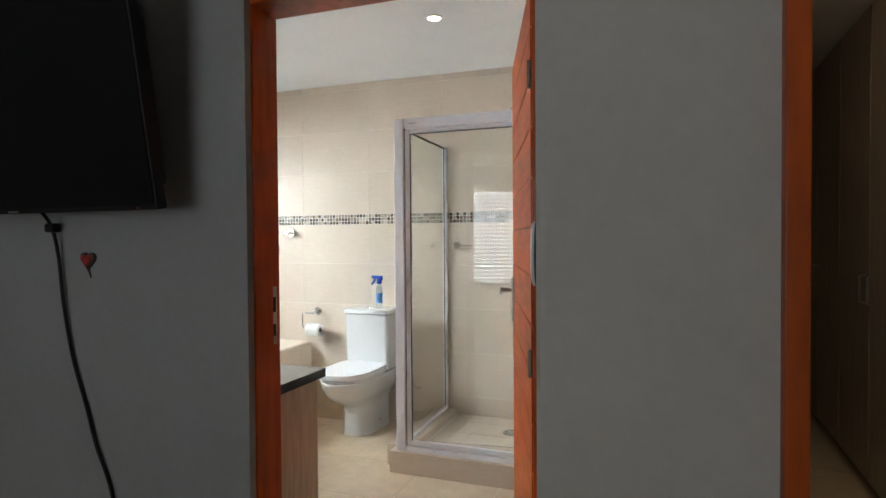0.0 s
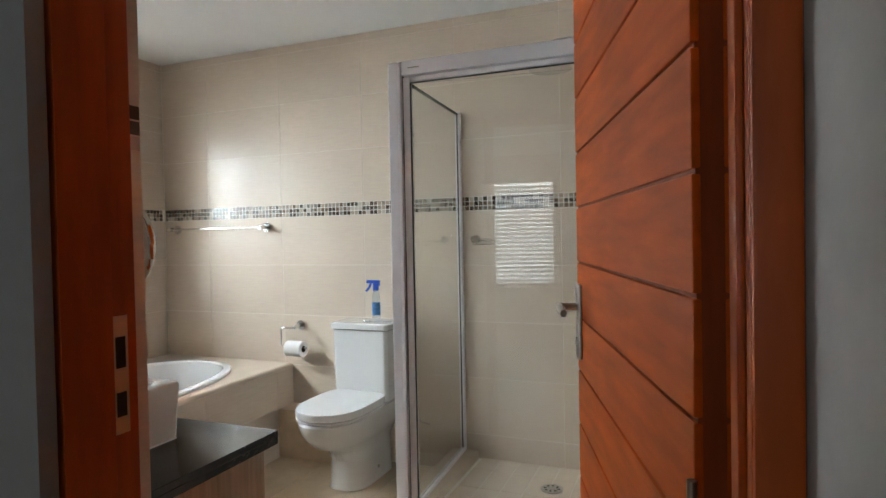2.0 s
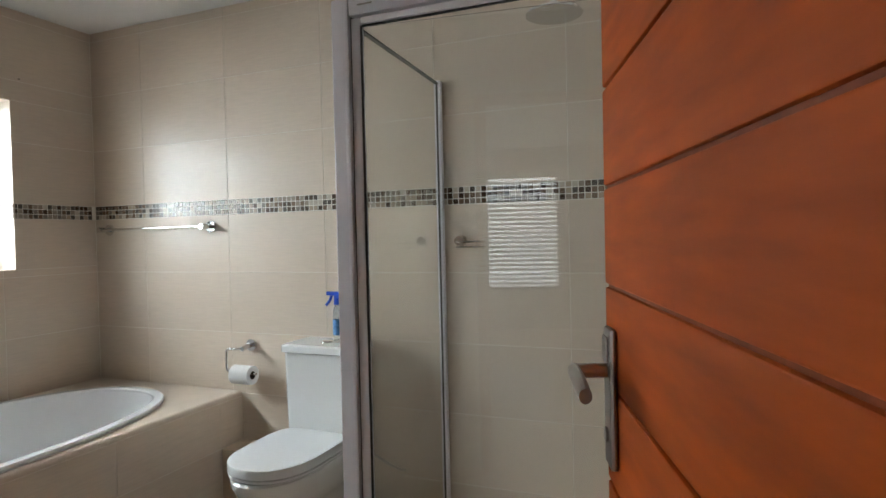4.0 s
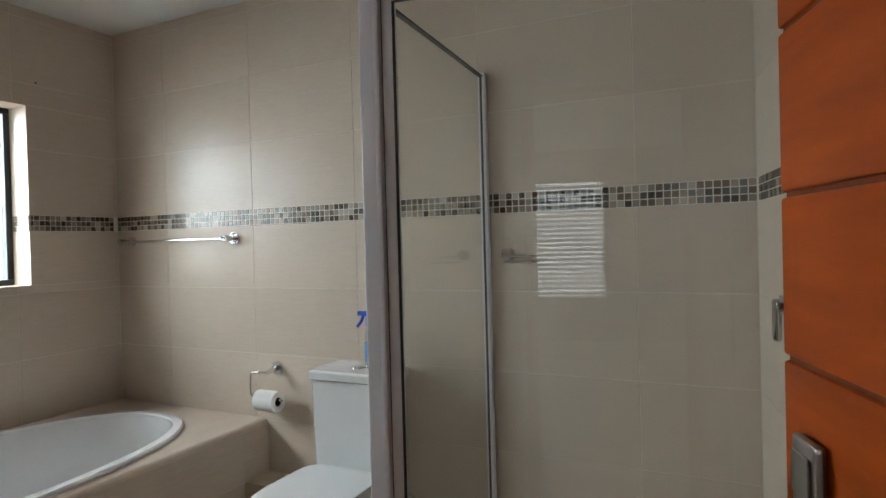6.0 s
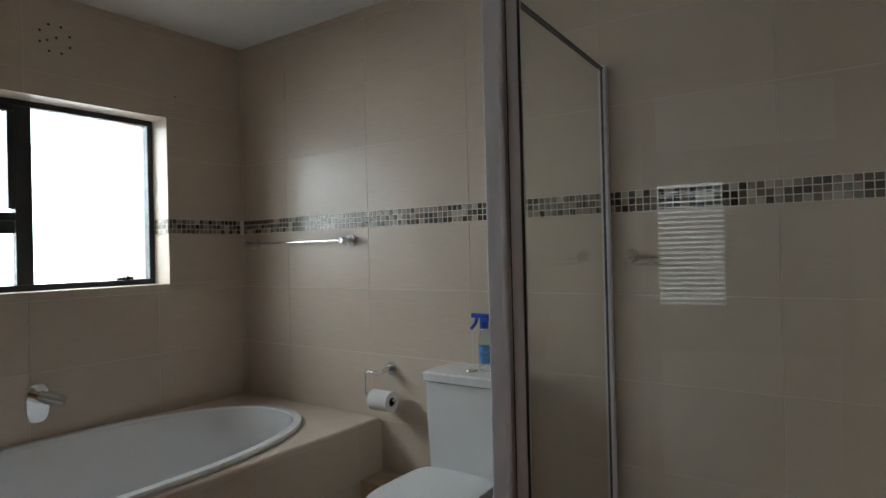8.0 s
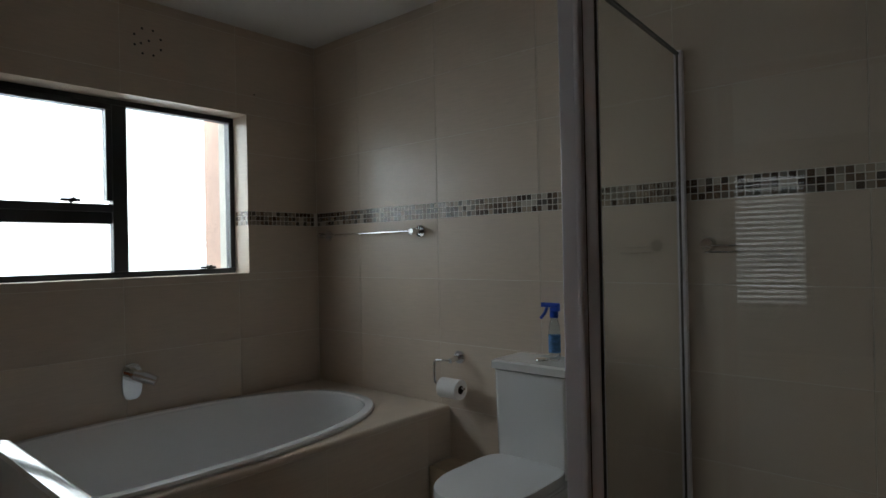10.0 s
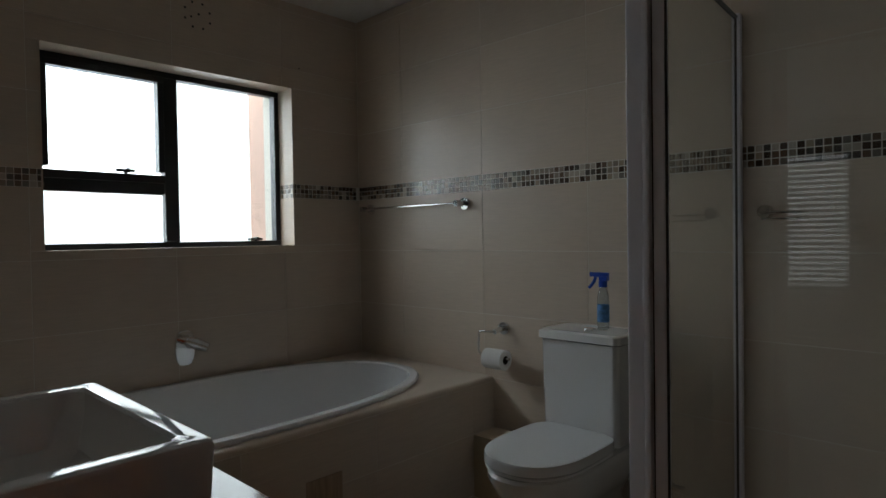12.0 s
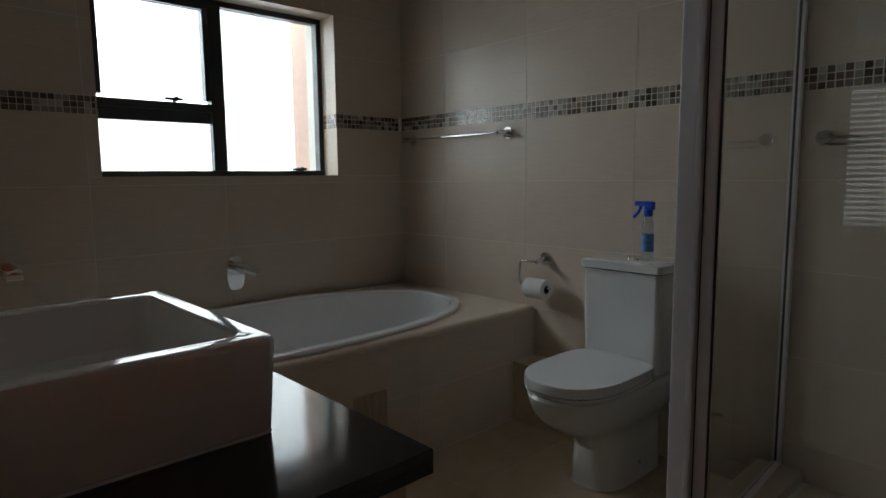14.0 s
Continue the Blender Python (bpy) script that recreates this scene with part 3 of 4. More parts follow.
cl = [round_rect(TC, 3.488, 0.849, 0.162, 0.099, 0.022), round_rect(TC, 3.488, 0.853, 0.171, 0.106, 0.022), round_rect(TC, 3.488, 0.879, 0.171, 0.106, 0.022), round_rect(TC, 3.488, 0.886, 0.161, 0.098, 0.022)]
part("cistern_lid", loft(bmesh.new(), cl), CERAMIC, toilet)
part("flush_button", rod(bmesh.new(), (TX - 0.01, 3.48, 0.885), (TX - 0.01, 3.48, 0.891), 0.026, 0.023, 24), CHROME, toilet, "chrome flush button")
for s in (-1, 1):
    part("bolt_cap", rod(bmesh.new(), (TX + s * 0.098, 3.36, 0.165), (TX + s * 0.107, 3.36, 0.165), 0.008), CHROME, toilet)
    part("hinge", rod(bmesh.new(), (TX + s * 0.09 - 0.02, 3.388, 0.51), (TX + s * 0.09 + 0.02, 3.388, 0.51), 0.012), SEAT, toilet)
part("supply_hose", tube(bmesh.new(), curve_pts([(TX + 0.13, 3.5, 0.46), (TX + 0.2, 3.52, 0.40), (TX + 0.27, 3.57, 0.34), (TX + 0.29, 3.598, 0.33)]), 0.006), STEEL, toilet)
structure("pipe_boxing", bx(DX, TX - 0.17, 3.45, NY - 0.001, FL - 0.004, 0.37, bevel=0.003), FLOORTILE, "low tan tiled pipe boxing beside the bath", "boxing")

spray = thing("spray_bottle", "clear blue spray bottle with a blue trigger on the cistern", "bottle", -1.462, 3.5, 0.886)
SX, SYY = -1.462, 3.495
sring = lambda r, z: [(SX + r * math.cos(2 * math.pi * i / 24), SYY + r * math.sin(2 * math.pi * i / 24), z) for i in range(24)]
part("bottle", loft(bmesh.new(), [sring(0.019, 0.887), sring(0.022, 0.893), sring(0.022, 0.993), sring(0.019, 1.023), sring(0.012, 1.043), sring(0.012, 1.053)]), BOTTLE, spray, "clear pale blue bottle")
part("label", loft(bmesh.new(), [sring(0.0226, 0.918), sring(0.0226, 0.983)], False, False), LABEL, spray, "blue printed label")
part("collar", loft(bmesh.new(), [sring(0.016, 1.048), sring(0.016, 1.071), sring(0.012, 1.075)]), BLUE, spray)
bm = bx(SX - 0.042, SX + 0.024, SYY - 0.01, SYY + 0.01, 1.085, 1.103, bevel=0.006)
box(bm, SX - 0.012, SX + 0.022, SYY - 0.012, SYY + 0.012, 1.071, 1.088, bevel=0.004)
part("spray_head", bm, BLUE, spray, "blue trigger head")
part("trigger", tube(bmesh.new(), curve_pts([(SX - 0.03, SYY, 1.085), (SX - 0.04, SYY, 1.063), (SX - 0.058, SYY, 1.043)]), 0.006), BLUE, spray)
part("nozzle", bx(SX - 0.052, SX - 0.042, SYY - 0.008, SYY + 0.008, 1.086, 1.103, bevel=0.002), BLUE, spray)

# ---- vanity ----
VX, VY, VZ = -0.932, 1.957, 0.826                # near corner of the worktop
van = thing("vanity_cabinet", "grey oak vanity cabinet against the doorway wall", "cabinet", -1.5, 1.6, FL)
part("side_panel", bx(VX - 0.04, VX - 0.022, SY + 0.002, VY - 0.032, FL, VZ - 0.037, bevel=0.001), OAK, van)
part("body", bx(DX + 0.004, VX - 0.041, SY + 0.002, VY - 0.057, FL + 0.08, VZ - 0.037), OAK, van)
part("plinth", bx(DX + 0.004, VX - 0.041, SY + 0.05, VY - 0.1, FL, FL + 0.08), OAK, van)
VM = (DX + VX) / 2 - 0.02
for a, b, hx0 in ((DX + 0.008, VM - 0.003, VM - 0.06), (VM + 0.003, VX - 0.045, VM + 0.045)):
    d = part("cabinet_door", bx(a, b, VY - 0.056, VY - 0.038, FL + 0.085, VZ - 0.042, bevel=0.0015), OAK, van)
    part("handle", bx(hx0, hx0 + 0.015, VY - 0.038, VY - 0.02, 0.56, 0.7, bevel=0.003), STEEL, d)
wt = thing("worktop", "polished black stone worktop on the vanity", "worktop", -1.5, 1.63, VZ)
part("slab", bx(DX + 0.002, VX, SY + 0.002, VY, VZ - 0.018, VZ, bevel=0.0015), STONE, wt)
part("front_edging", bx(DX + 0.002, VX - 0.001, VY - 0.034, VY - 0.0002, VZ - 0.036, VZ - 0.0182, bevel=0.0006), STONE, wt)
part("end_edging", bx(VX - 0.035, VX - 0.0002, SY + 0.002, VY - 0.0345, VZ - 0.036, VZ - 0.0182, bevel=0.0006), STONE, wt)
bas = thing("vessel_basin", "white rectangular ceramic vessel basin on the worktop", "basin", -1.36, 1.62, VZ)
bxc, byc, hx, hy, BT = -1.388, 1.632, 0.255, 0.2, 0.974
rr = [round_rect(bxc, byc, z, hx - i, hy - i, c) for z, i, c in (
    (VZ + 0.001, 0.012, 0.012), (VZ + 0.006, 0.007, 0.014), (BT - 0.011, 0.0, 0.014), (BT - 0.003, 0.003, 0.014), (BT, 0.01, 0.014), (BT - 0.001, 0.034, 0.02),
    (BT - 0.006, 0.039, 0.026), (BT - 0.04, 0.042, 0.03), (BT - 0.095, 0.062, 0.05), (BT - 0.112, 0.09, 0.06), (BT - 0.116, 0.13, 0.05))]
part("bowl", loft(bmesh.new(), rr), CERAMIC, bas)
part("silicone_bead", loft(bmesh.new(), [round_rect(bxc, byc, VZ + 0.0002, hx - 0.006, hy - 0.006, 0.014), round_rect(bxc, byc, VZ + 0.0045, hx - 0.009, hy - 0.009, 0.014)], False, False), WHITEPLASTIC, bas, "thin white silicone bead")
part("waste", rod(bmesh.new(), (bxc, byc, BT - 0.116), (bxc, byc, BT - 0.112), 0.024), CHROME, bas)

tr = thing("towel_ring", "chrome towel ring on the wall beside the doorway", "towel ring", -0.88, 1.5, 1.31)
pts = [(-0.86 + 0.073 * math.sin(2 * math.pi * i / 40), 1.5, 1.312 + 0.073 * math.cos(2 * math.pi * i / 40)) for i in range(41)]
part("ring", tube(bmesh.new(), pts, 0.011), CHROME, tr)
part("post", rod(bmesh.new(), (-0.878, SD, 1.40), (-0.878, 1.505, 1.40), 0.012), CHROME, tr)
part("rose", rod(bmesh.new(), (-0.878, SD, 1.40), (-0.878, SD + 0.012, 1.40), 0.028), CHROME, tr)

# ---- things on the back wall ----
tb = thing("towel_rail", "thin chrome towel rail on the tiled wall", "towel rail", -2.57, NY, 1.4)
part("bar", rod(bmesh.new(), (-2.95, NY - 0.06, 1.402), (-2.22, NY - 0.06, 1.402), 0.006), CHROME, tb)
for x in (-2.93, -2.235):
    bm = rod(bmesh.new(), (x, NY, 1.402), (x, NY - 0.012, 1.402), 0.028, n=24)
    rod(bm, (x, NY - 0.012, 1.402), (x, NY - 0.05, 1.402), 0.012)
    rod(bm, (x, NY - 0.045, 1.402), (x, NY - 0.075, 1.402), 0.014)
    part("bracket", bm, CHROME, tb)
ph = thing("paper_holder", "chrome toilet roll holder on the tiled wall", "toilet roll holder", -2.01, NY, 0.83)
bm = rod(bmesh.new(), (-2.01, NY, 0.83), (-2.01, NY - 0.012, 0.83), 0.028, n=24)
rod(bm, (-2.01, NY - 0.012, 0.83), (-2.01, NY - 0.075, 0.822), 0.011)
part("rose", bm, CHROME, ph)
part("arm", tube(bmesh.new(), curve_pts([(-2.01, NY - 0.07, 0.822), (-2.06, NY - 0.075, 0.82), (-2.095, NY - 0.075, 0.815), (-2.1, NY - 0.075, 0.79), (-2.1, NY - 0.075, 0.73), (-2.085, NY - 0.075, 0.713), (-2.05, NY - 0.075, 0.71), (-1.93, NY - 0.075, 0.71)], 6), 0.006), CHROME, ph)
roll = thing("toilet_roll", "partly used white toilet roll on its holder", "toilet roll", -1.99, NY - 0.075, 0.71)
xr = lambda r, x: [(x, NY - 0.075 + r * math.cos(2 * math.pi * i / 28), 0.703 + r * math.sin(2 * math.pi * i / 28)) for i in range(28)]
part("paper", loft(bmesh.new(), [xr(0.019, -2.055), xr(0.044, -2.055), xr(0.044, -1.95), xr(0.019, -1.95)], False, False), PAPER, roll)
part("core", loft(bmesh.new(), [xr(0.0189, -2.054), xr(0.0189, -1.951)], False, False), BROWNCARD, roll, "dark cardboard core")

# ---- shower ----
GX, GY, HZ, TRAY = -0.978, 2.755, 0.215, 0.18
hob = tagged(new("shower_hob"), "raised cream tiled hob round the shower floor", "shower hob", kind="structure")
part("front_hob", bx(GX - 0.04, EX + 0.1, GY - 0.035, GY + 0.06, FL - 0.004, HZ, bevel=0.004), TILE, hob)
part("side_hob", bx(GX - 0.1, GX + 0.045, GY + 0.0605, NY - 0.001, FL - 0.004, HZ, bevel=0.004), TILE, hob)
sh = thing("shower_enclosure", "white-framed glass corner shower enclosure", "shower enclosure", GX, GY, HZ)
FZ = 1.995
bm = bx(GX - 0.008, GX + 0.035, GY - 0.012, GY + 0.03, HZ, FZ, bevel=0.006, seg=3)
box(bm, GX + 0.033, GX + 0.05, GY - 0.018, GY + 0.02, HZ, FZ, bevel=0.005)
part("corner_post", bm, WHITEMETAL, sh)
part("seal", bx(GX + 0.0515, GX + 0.0535, GY - 0.006, GY + 0.01, HZ + 0.02, FZ - 0.05), SEAL, sh, "dark rubber seal")
part("header", bx(GX + 0.05, EX + 0.082, GY - 0.016, GY + 0.022, FZ - 0.055, FZ, bevel=0.005), WHITEMETAL, sh)
part("bottom_rail", bx(GX + 0.05, EX + 0.082, GY - 0.016, GY + 0.022, HZ, HZ + 0.03, bevel=0.004), WHITEMETAL, sh)
AJAR = Matrix.Translation((GX + 0.07, GY, 0)) @ Matrix.Rotation(radians(6.8), 4, 'Z') @ Matrix.Translation((-GX - 0.07, -GY, 0))


def ajar(bm):
    bmesh.ops.transform(bm, matrix=AJAR, verts=bm.verts)
    return bm


dr = part("shower_door", (bx(GX + 0.055, GX + 0.085, GY - 0.012, GY + 0.012, HZ + 0.035, FZ - 0.06, bevel=0.005)), WHITEMETAL, sh)
part("top_rail", (bx(GX + 0.085, EX + 0.075, GY - 0.012, GY + 0.012, FZ - 0.08, FZ - 0.06, bevel=0.004)), WHITEMETAL, dr)
part("lower_rail", (bx(GX + 0.085, EX + 0.075, GY - 0.012, GY + 0.012, HZ + 0.035, HZ + 0.06, bevel=0.004)), WHITEMETAL, dr)
bm = bx(GX + 0.085, EX + 0.075, GY - 0.004, GY + 0.004, FZ - 0.084, FZ - 0.08)
box(bm, GX + 0.085, GX + 0.0865, GY - 0.013, GY - 0.002, HZ + 0.06, FZ - 0.084)
part("door_seal", bm, SEAL, dr)
g = part("door_glass", ajar(bx(GX + 0.085, EX + 0.075, GY - 0.003, GY + 0.003, HZ + 0.06, FZ - 0.084)), GLASS, dr, "clear glass", False)
g.visible_shadow = False
SKEWED = Matrix.Translation((GX, GY, 0)) @ Matrix.Rotation(radians(SKEW), 4, 'Z') @ Matrix.Translation((-GX, -GY, 0))


def skewed(bm):
    bmesh.ops.transform(bm, matrix=SKEWED, verts=bm.verts)
    return bm


g = part("side_glass", skewed(bx(GX + 0.011, GX + 0.017, GY + 0.03, NY - 0.03, HZ + 0.02, FZ - 0.0455)), GLASS, sh, "clear glass", False)
g.visible_shadow = False
part("side_post", skewed(bx(GX, GX + 0.03, NY - 0.03, NY - 0.0005, HZ, FZ - 0.03, bevel=0.004)), WHITEMETAL, sh)
part("side_seal", skewed(bx(GX + 0.008, GX + 0.02, NY - 0.0325, NY - 0.03, HZ + 0.02, FZ - 0.045)), SEAL, sh)
part("side_rail", skewed(bx(GX + 0.004, GX + 0.024, GY + 0.03, NY - 0.03, FZ - 0.0455, FZ - 0.041)), SEAL, sh)
part("side_bottom_rail", skewed(bx(GX, GX + 0.028, GY + 0.03, NY - 0.03, HZ, HZ + 0.02, bevel=0.003)), WHITEMETAL, sh)
part("maker_mark", bx(GX + 0.08, GX + 0.125, GY - 0.0175, GY - 0.0155, FZ - 0.03, FZ - 0.026), STEEL, sh)

ar = thing("overhead_shower", "chrome shower arm and round shower head", "shower head", EX, 3.2, 2.12)
part("arm", tube(bmesh.new(), curve_pts([(EX + 0.01 + 0.05, 3.2, 2.13), (-0.3, 3.2, 2.135), (-0.42, 3.2, 2.135), (-0.45, 3.2, 2.11), (-0.452, 3.2, 2.06)], 6), 0.011), CHROME, ar)
part("flange", rod(bmesh.new(), (EX + 0.01 + 0.055, 3.2, 2.13), (EX + 0.01 + 0.038, 3.2, 2.13), 0.03), CHROME, ar)
part("rose", loft(bmesh.new(), [[(-0.452 + r * math.cos(2 * math.pi * i / 32), 3.2 + r * math.sin(2 * math.pi * i / 32), z) for i in range(32)] for r, z in ((0.014, 2.065), (0.02, 2.045), (0.085, 2.03), (0.09, 2.02))]), CHROME, ar)
MXX, MXY = EX + 0.067, 3.17
sm = thing("shower_mixer", "chrome shower mixer on the shower wall", "tap", MXX, MXY, 1.175)
part("plate", rod(bmesh.new(), (MXX + 0.006, MXY, 1.175), (MXX - 0.012, MXY, 1.175), 0.058, n=28), CHROME, sm)
part("body", rod(bmesh.new(), (MXX - 0.01, MXY, 1.19), (MXX - 0.04, MXY, 1.19), 0.024), CHROME, sm)
part("lever", bx(MXX - 0.055, MXX - 0.035, MXY - 0.018, MXY + 0.018, 1.105, 1.205, bevel=0.008), CHROME, sm)
sd = thing("soap_dish", "chrome wire soap dish on the shower wall", "soap dish", -0.93, NY, 1.31)
part("rose", rod(bmesh.new(), (-0.93, NY, 1.31), (-0.93, NY - 0.03, 1.31), 0.024, 0.02), CHROME, sd)
for zz in (0.0, -0.02):
    pts = [(-0.87 + 0.055 * math.copysign(abs(math.cos(t)) ** 0.6, math.cos(t)), NY - 0.06 + 0.04 * math.copysign(abs(math.sin(t)) ** 0.6, math.sin(t)), 1.305 + zz) for t in [2 * math.pi * i / 32 for i in range(33)]]
    part("wire", tube(bmesh.new(), pts, 0.0028, 6), CHROME, sd)
for i in range(6):
    x = -0.915 + 0.018 * i
    part("wire", tube(bmesh.new(), [(x, NY - 0.098, 1.286), (x, NY - 0.022, 1.286)], 0.002, 6), CHROME, sd)
drn = thing("shower_drain", "round steel drain grate in the shower floor", "drain", -0.5, 3.33, TRAY)
part("grate", rod(bmesh.new(), (-0.5, 3.33, TRAY), (-0.5, 3.33, TRAY + 0.005), 0.05, n=28), STEEL, drn)
for i in range(8):
    a = 2 * math.pi * i / 8
    part("slot", rod(bmesh.new(), (-0.5 + 0.03 * math.cos(a), 3.33 + 0.03 * math.sin(a), TRAY + 0.003), (-0.5 + 0.03 * math.cos(a), 3.33 + 0.03 * math.sin(a), TRAY + 0.0062), 0.006, n=8), BLACK, drn)

# ---- tiles, the pieces of the walls and floors ----
CACHE = {}


def piece(name, parent, size, centre, material, axis, bevel=0.0008):
    """A thin slab: size (along, up), lying on the plane normal to axis."""
    key = (round(size[0], 4), round(size[1], 4), axis, material.name)
    if key not in CACHE:
        a, b = size[0] / 2, size[1] / 2
        t = B / 2
        e = bevel
        lo, hi = [(-a, -b), (a, -b), (a, b), (-a, b)], [(-a + e, -b + e), (a - e, -b + e), (a - e, b - e), (-a + e, b - e)]
        put = {"y": lambda p, d: (p[0], d, p[1]), "x": lambda p, d: (-d, p[0], p[1]), "e": lambda p, d: (d, p[0], p[1]), "z": lambda p, d: (p[0], p[1], -d), "s": lambda p, d: (p[0], -d, p[1])}[axis]
        bm = loft(bmesh.new(), [[put(p, t) for p in lo], [put(p, -t + e) for p in lo], [put(p, -t) for p in hi]])
        CACHE[key] = data(bm, material)
    o = new(name, CACHE[key])
    o.parent = parent
    o.matrix_basis = Matrix.Translation(centre)
    return o


def cut(r, h):
    """A rectangle less a hole."""
    a0, a1, b0, b1 = r
    c0, c1, d0, d1 = h
    if a1 <= c0 or a0 >= c1 or b1 <= d0 or b0 >= d1:
        return [r]
    out = [(a0, a1, b0, d0), (a0, a1, d1, b1), (a0, c0, max(b0, d0), min(b1, d1)), (c1, a1, max(b0, d0), min(b1, d1))]
    return [q for q in out if q[1] - q[0] > 0.006 and q[3] - q[2] > 0.006]


M0, M1 = 1.458, 1.53
ROWS_Z = [(FL, 0.302), (0.302, 0.594), (0.594, 0.886), (0.886, 1.178), (1.178, M0), (M1, 1.825), (1.825, 2.118), (2.118, 2.411), (2.411, H)]
GAP = 0.001


def tile_wall(parent, axis, plane, lo, hi, joint, holes=(), pitch=0.547, rows=ROWS_Z):
    k0 = math.floor((lo - joint) / pitch)
    for z0, z1 in rows:
        k = k0
        while joint + k * pitch < hi:
            a0, a1 = max(lo, joint + k * pitch), min(hi, joint + (k + 1) * pitch)
            k += 1
            if a1 - a0 < 0.01:
                continue
            rects = [(a0, a1, z0, z1)]
            for h in holes:
                rects = [q for r in rects for q in cut(r, h)]
            for r in rects:
                c, d = (r[0] + r[1]) / 2, (r[2] + r[3]) / 2
                at = {"y": (c, plane + B / 2, d), "x": (plane - B / 2, c, d), "e": (plane + B / 2, c, d), "s": (c, plane - B / 2, d)}[axis]
                piece("tile", parent, (r[1] - r[0] - 2 * GAP, r[3] - r[2] - 2 * GAP), at, TILE, axis)


tile_wall(wall_north, "y", NY, WX, EX, -1.037)
tile_wall(wall_west, "x", WX, SY, NY, 2.57, [(W0, W1, V0, V1)])
tile_wall(wall_east, "e", EX, 2.32, NY, NY)
tile_wall(wall_south, "s", SD, WX, JL, -0.75)
tile_wall(surround, "e", DX - B, SY + 0.003, NY - 0.002, 2.9, rows=[(FL, 0.37), (0.37, DZ - 0.0225)])

# the mosaic strip
MP = 0.0243
small = MP - 0.0028


def mosaic_rest(name, parent, axis, plane, lo, hi, hole=None):
    bm = bmesh.new()
    k = 0
    while lo + (k + 1) * MP <= hi + 0.004:
        c = lo + (k + 0.5) * MP
        k += 1
        if hole and hole[0] < c < hole[1]:
            continue
        for j in range(3):
            z = M0 + (j + 0.5) * (M1 - M0) / 3
            s, t = small / 2, B
            if axis == "y":
                box(bm, c - s, c + s, plane, plane + t, z - s, z + s)
            elif axis == "s":
                box(bm, c - s, c + s, plane - t, plane, z - s, z + s)
            else:
                x0, x1 = (plane - t, plane) if axis == "x" else (plane, plane + t)
                box(bm, x0, x1, c - s, c + s, z - s, z + s)
    o = part(name, bm, MOSI, None, "brown and grey glass mosaic strip", False)
    o.parent = parent
    o["kind"] = "stuff"


x = EX - MP / 2
n = 0
while n < 98:
    for j in range(3):
        piece("mosaic_tile", wall_north, (small, small), (x, NY + B / 2 + 0.0005, M0 + (j + 0.5) * (M1 - M0) / 3), MOS, "y", 0.0015)
    x -= MP
    n += 1
mosaic_rest("mosaic_strip", wall_north, "y", NY + 0.0005, WX + 0.003, x + MP / 2)
mosaic_rest("mosaic_strip", wall_west, "x", WX - 0.0005, SY, NY, (W0, W1))
mosaic_rest("mosaic_strip", wall_east, "e", EX + 0.0005, 2.32, NY)
mosaic_rest("mosaic_strip", wall_south, "s", SD - 0.0005, WX, JL - 0.01)
bm = bmesh.new()
for k in range(2):
    for j in range(3):
        z = M0 + (j + 0.5) * (M1 - M0) / 3
        y = 1.412 + 0.024 * k
        box(bm, -0.7425, -0.7405, y - 0.0105, y + 0.0105, z - 0.0105, z + 0.0105)
o = part("mosaic_strip", bm, MOSI, wall_south, "", False)
o["kind"] = "stuff"
bm = bmesh.new()
for y0 in (W0, W1):
    for k in range(5):
        for j in range(3):
            z = M0 + (j + 0.5) * (M1 - M0) / 3
            xx = WX - 0.013 - MP * k
            d = 0.003 if y0 == W0 else -0.003
            box(bm, xx - 0.0107, xx + 0.0107, min(y0, y0 + d), max(y0, y0 + d), z - 0.0107, z + 0.0107)
o = part("mosaic_strip", bm, MOSI, wall_west, "", False)
o["kind"] = "stuff"

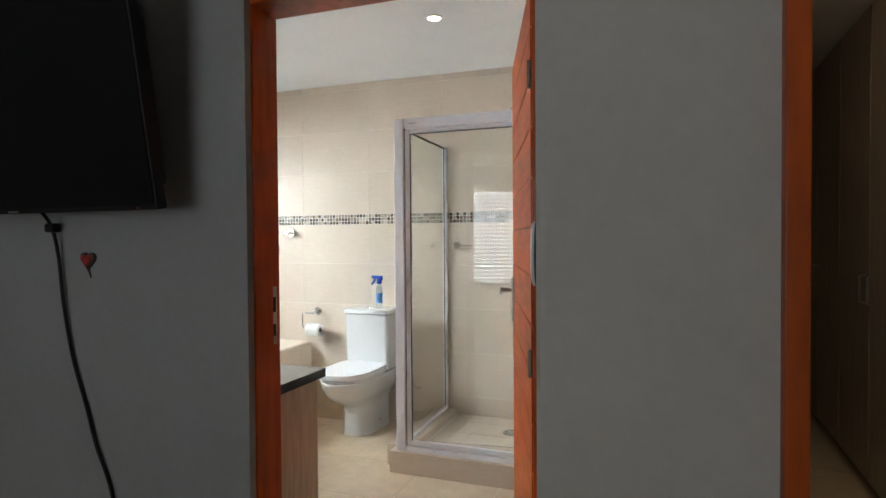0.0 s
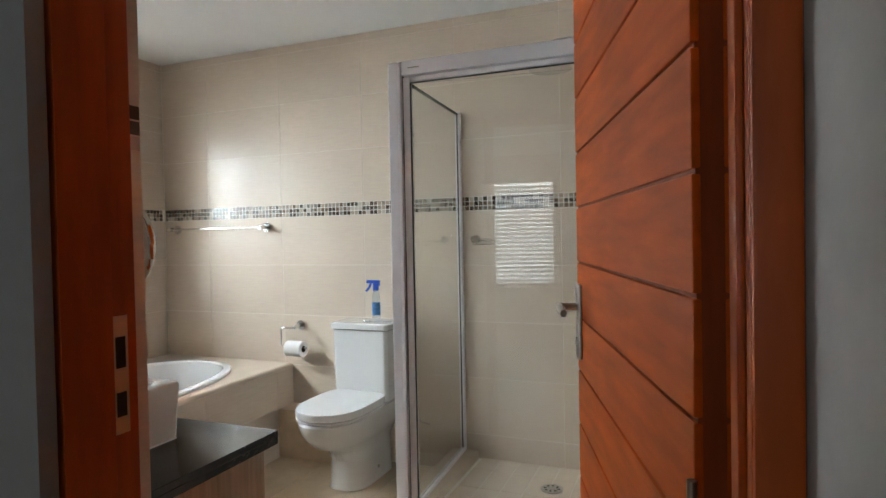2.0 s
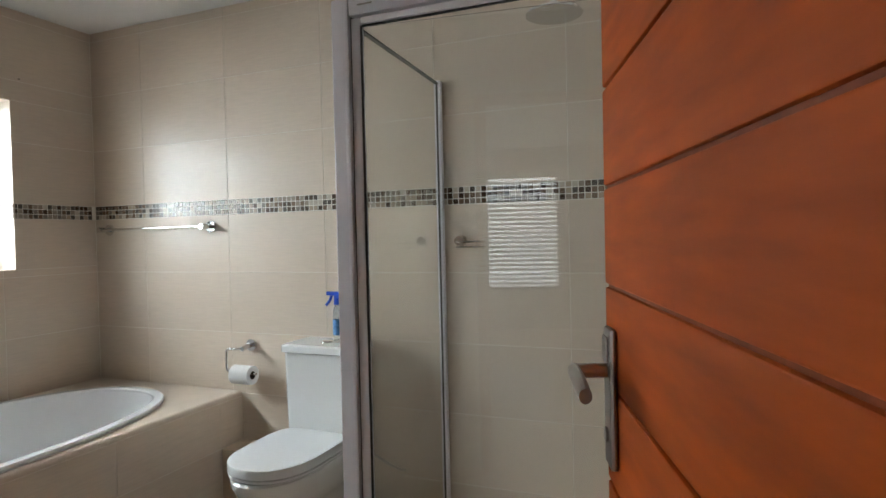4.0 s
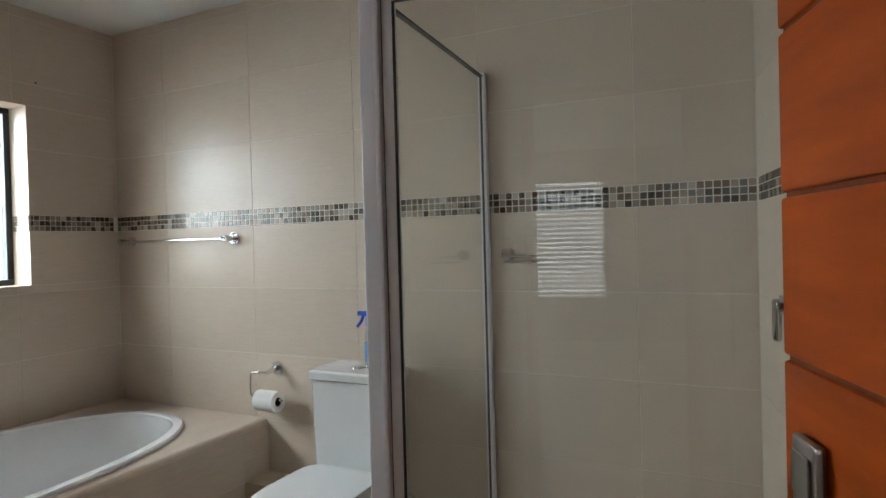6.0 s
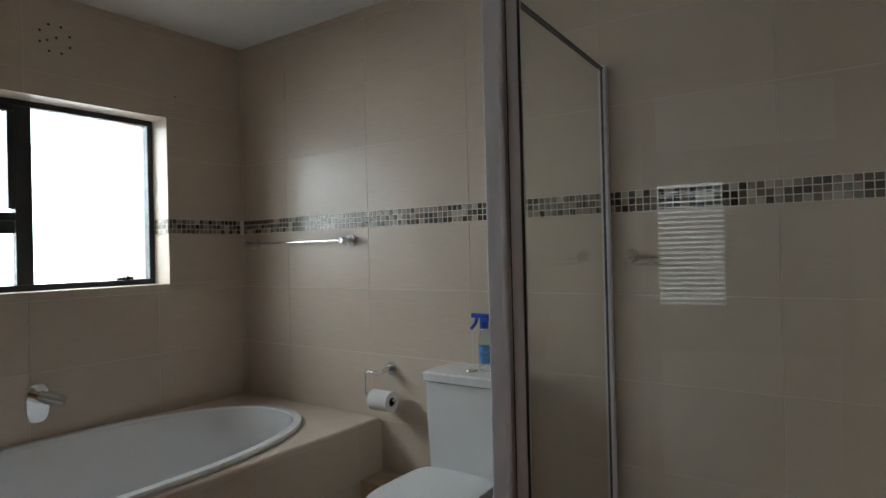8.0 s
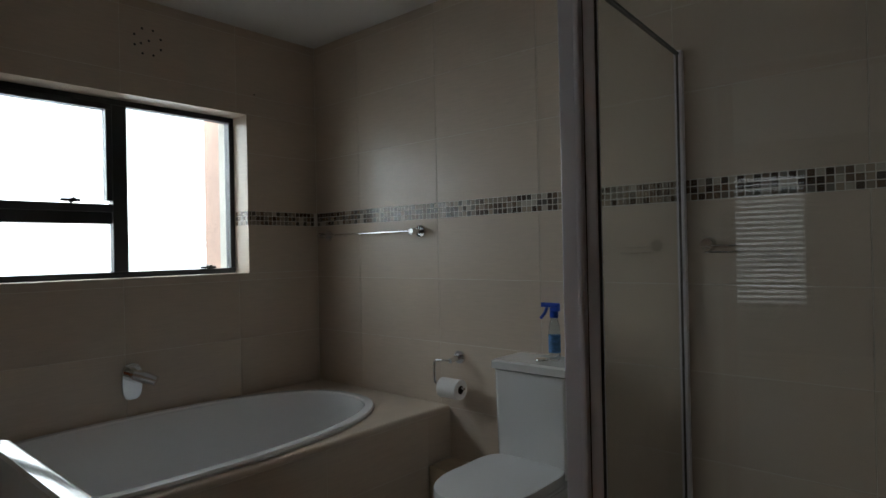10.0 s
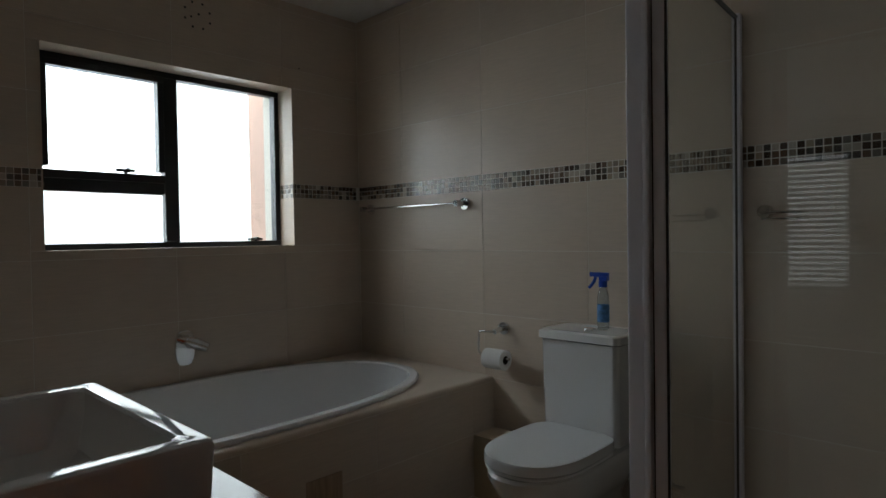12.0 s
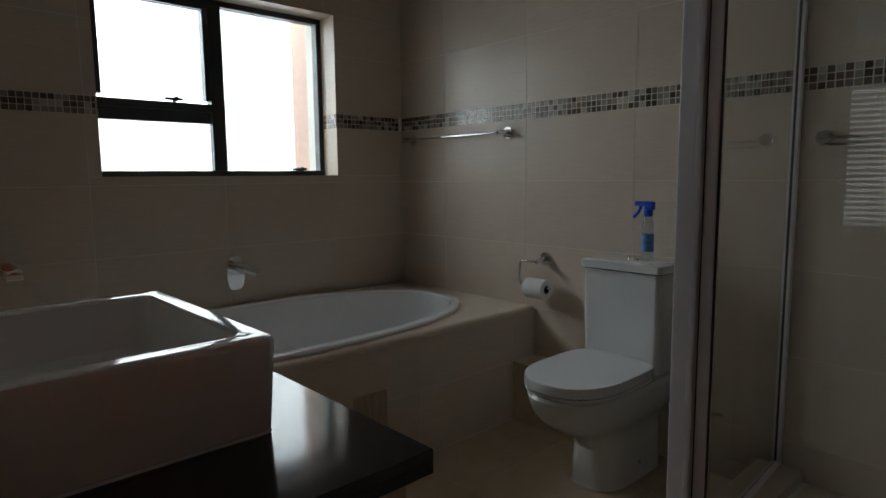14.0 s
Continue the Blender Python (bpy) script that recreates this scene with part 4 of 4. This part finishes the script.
# floor tiles
floor_ob = bpy.data.objects["floor"]
FT = 0.46
i0, j0 = -1.32, 2.86
for i in range(-4, 3):
    for j in range(-4, 3):
        a0, a1 = max(i0 + FT * i, WX), min(i0 + FT * (i + 1), 0.3)
        b0, b1 = max(j0 + FT * j, 1.24), min(j0 + FT * (j + 1), NY)
        if a1 - a0 > 0.02 and b1 - b0 > 0.02:
            piece("floor_tile", floor_ob, (a1 - a0 - 0.003, b1 - b0 - 0.003), ((a0 + a1) / 2, (b0 + b1) / 2, FL - 0.004), FLOORTILE, "z")
for i in range(-5, 6):
    for j in range(-10, 14):
        a0, a1 = i0 + FT * i, i0 + FT * (i + 1)
        b0, b1 = 1.24 + FT * (j - 5), 1.24 + FT * (j - 4)
        if b1 <= 1.25 and b0 > -3.8 and a1 < 2.6 or (a0 >= 0.3 and b0 >= 1.2 and b1 < 6.2 and a0 < 1.5):
            piece("floor_tile", floor_ob, (FT - 0.003, FT - 0.003), ((a0 + a1) / 2, (b0 + b1) / 2, FL - 0.004), FLOORTILE, "z")
# shower floor, laid in narrow tiles
tray = tagged(part("shower_floor", bx(GX + 0.0, EX + 0.06, GY + 0.06, NY, 0, TRAY - 0.0045), GROUT, smooth=False), "cream shower floor in narrow tiles", "shower floor", kind="structure")
for i in range(9):
    for j in range(4):
        a0, a1 = GX + 0.061 + 0.101 * i, min(GX + 0.061 + 0.101 * (i + 1), EX + 0.07)
        b0, b1 = GY + 0.061 + 0.213 * j, GY + 0.061 + 0.213 * (j + 1)
        if a1 - a0 > 0.01:
            piece("floor_tile", tray, (a1 - a0 - 0.003, b1 - b0 - 0.003), ((a0 + a1) / 2, (b0 + b1) / 2, TRAY - 0.002), TILE, "z")

# the doorway wall and all that stands on the bedroom's side of it
for name in ("wall_south", "wall_return", "wall_passage", "wall_passage_end", "wall_passage_side", "wall_passage_back", "wall_over_passage", "wall_east_room",
             "wall_bedroom", "wall_bedroom_west", "wall_bedroom_east", "backdrop_bedroom", "window_2", "slatted_blind", "door_frame", "door_1", "passage_door_frame",
             "built_in_cupboard", "built_in_cupboard.001", "built_in_cupboard.002", "built_in_cupboard.003", "passage_fill_light", "television",
             "hanging_cable", "heart_ornament", "wall_thermostat", "towel_ring"):
    ob = bpy.data.objects[name]
    ob.matrix_basis = Matrix.Translation((0.012, -0.08, 0.012)) @ ob.matrix_basis
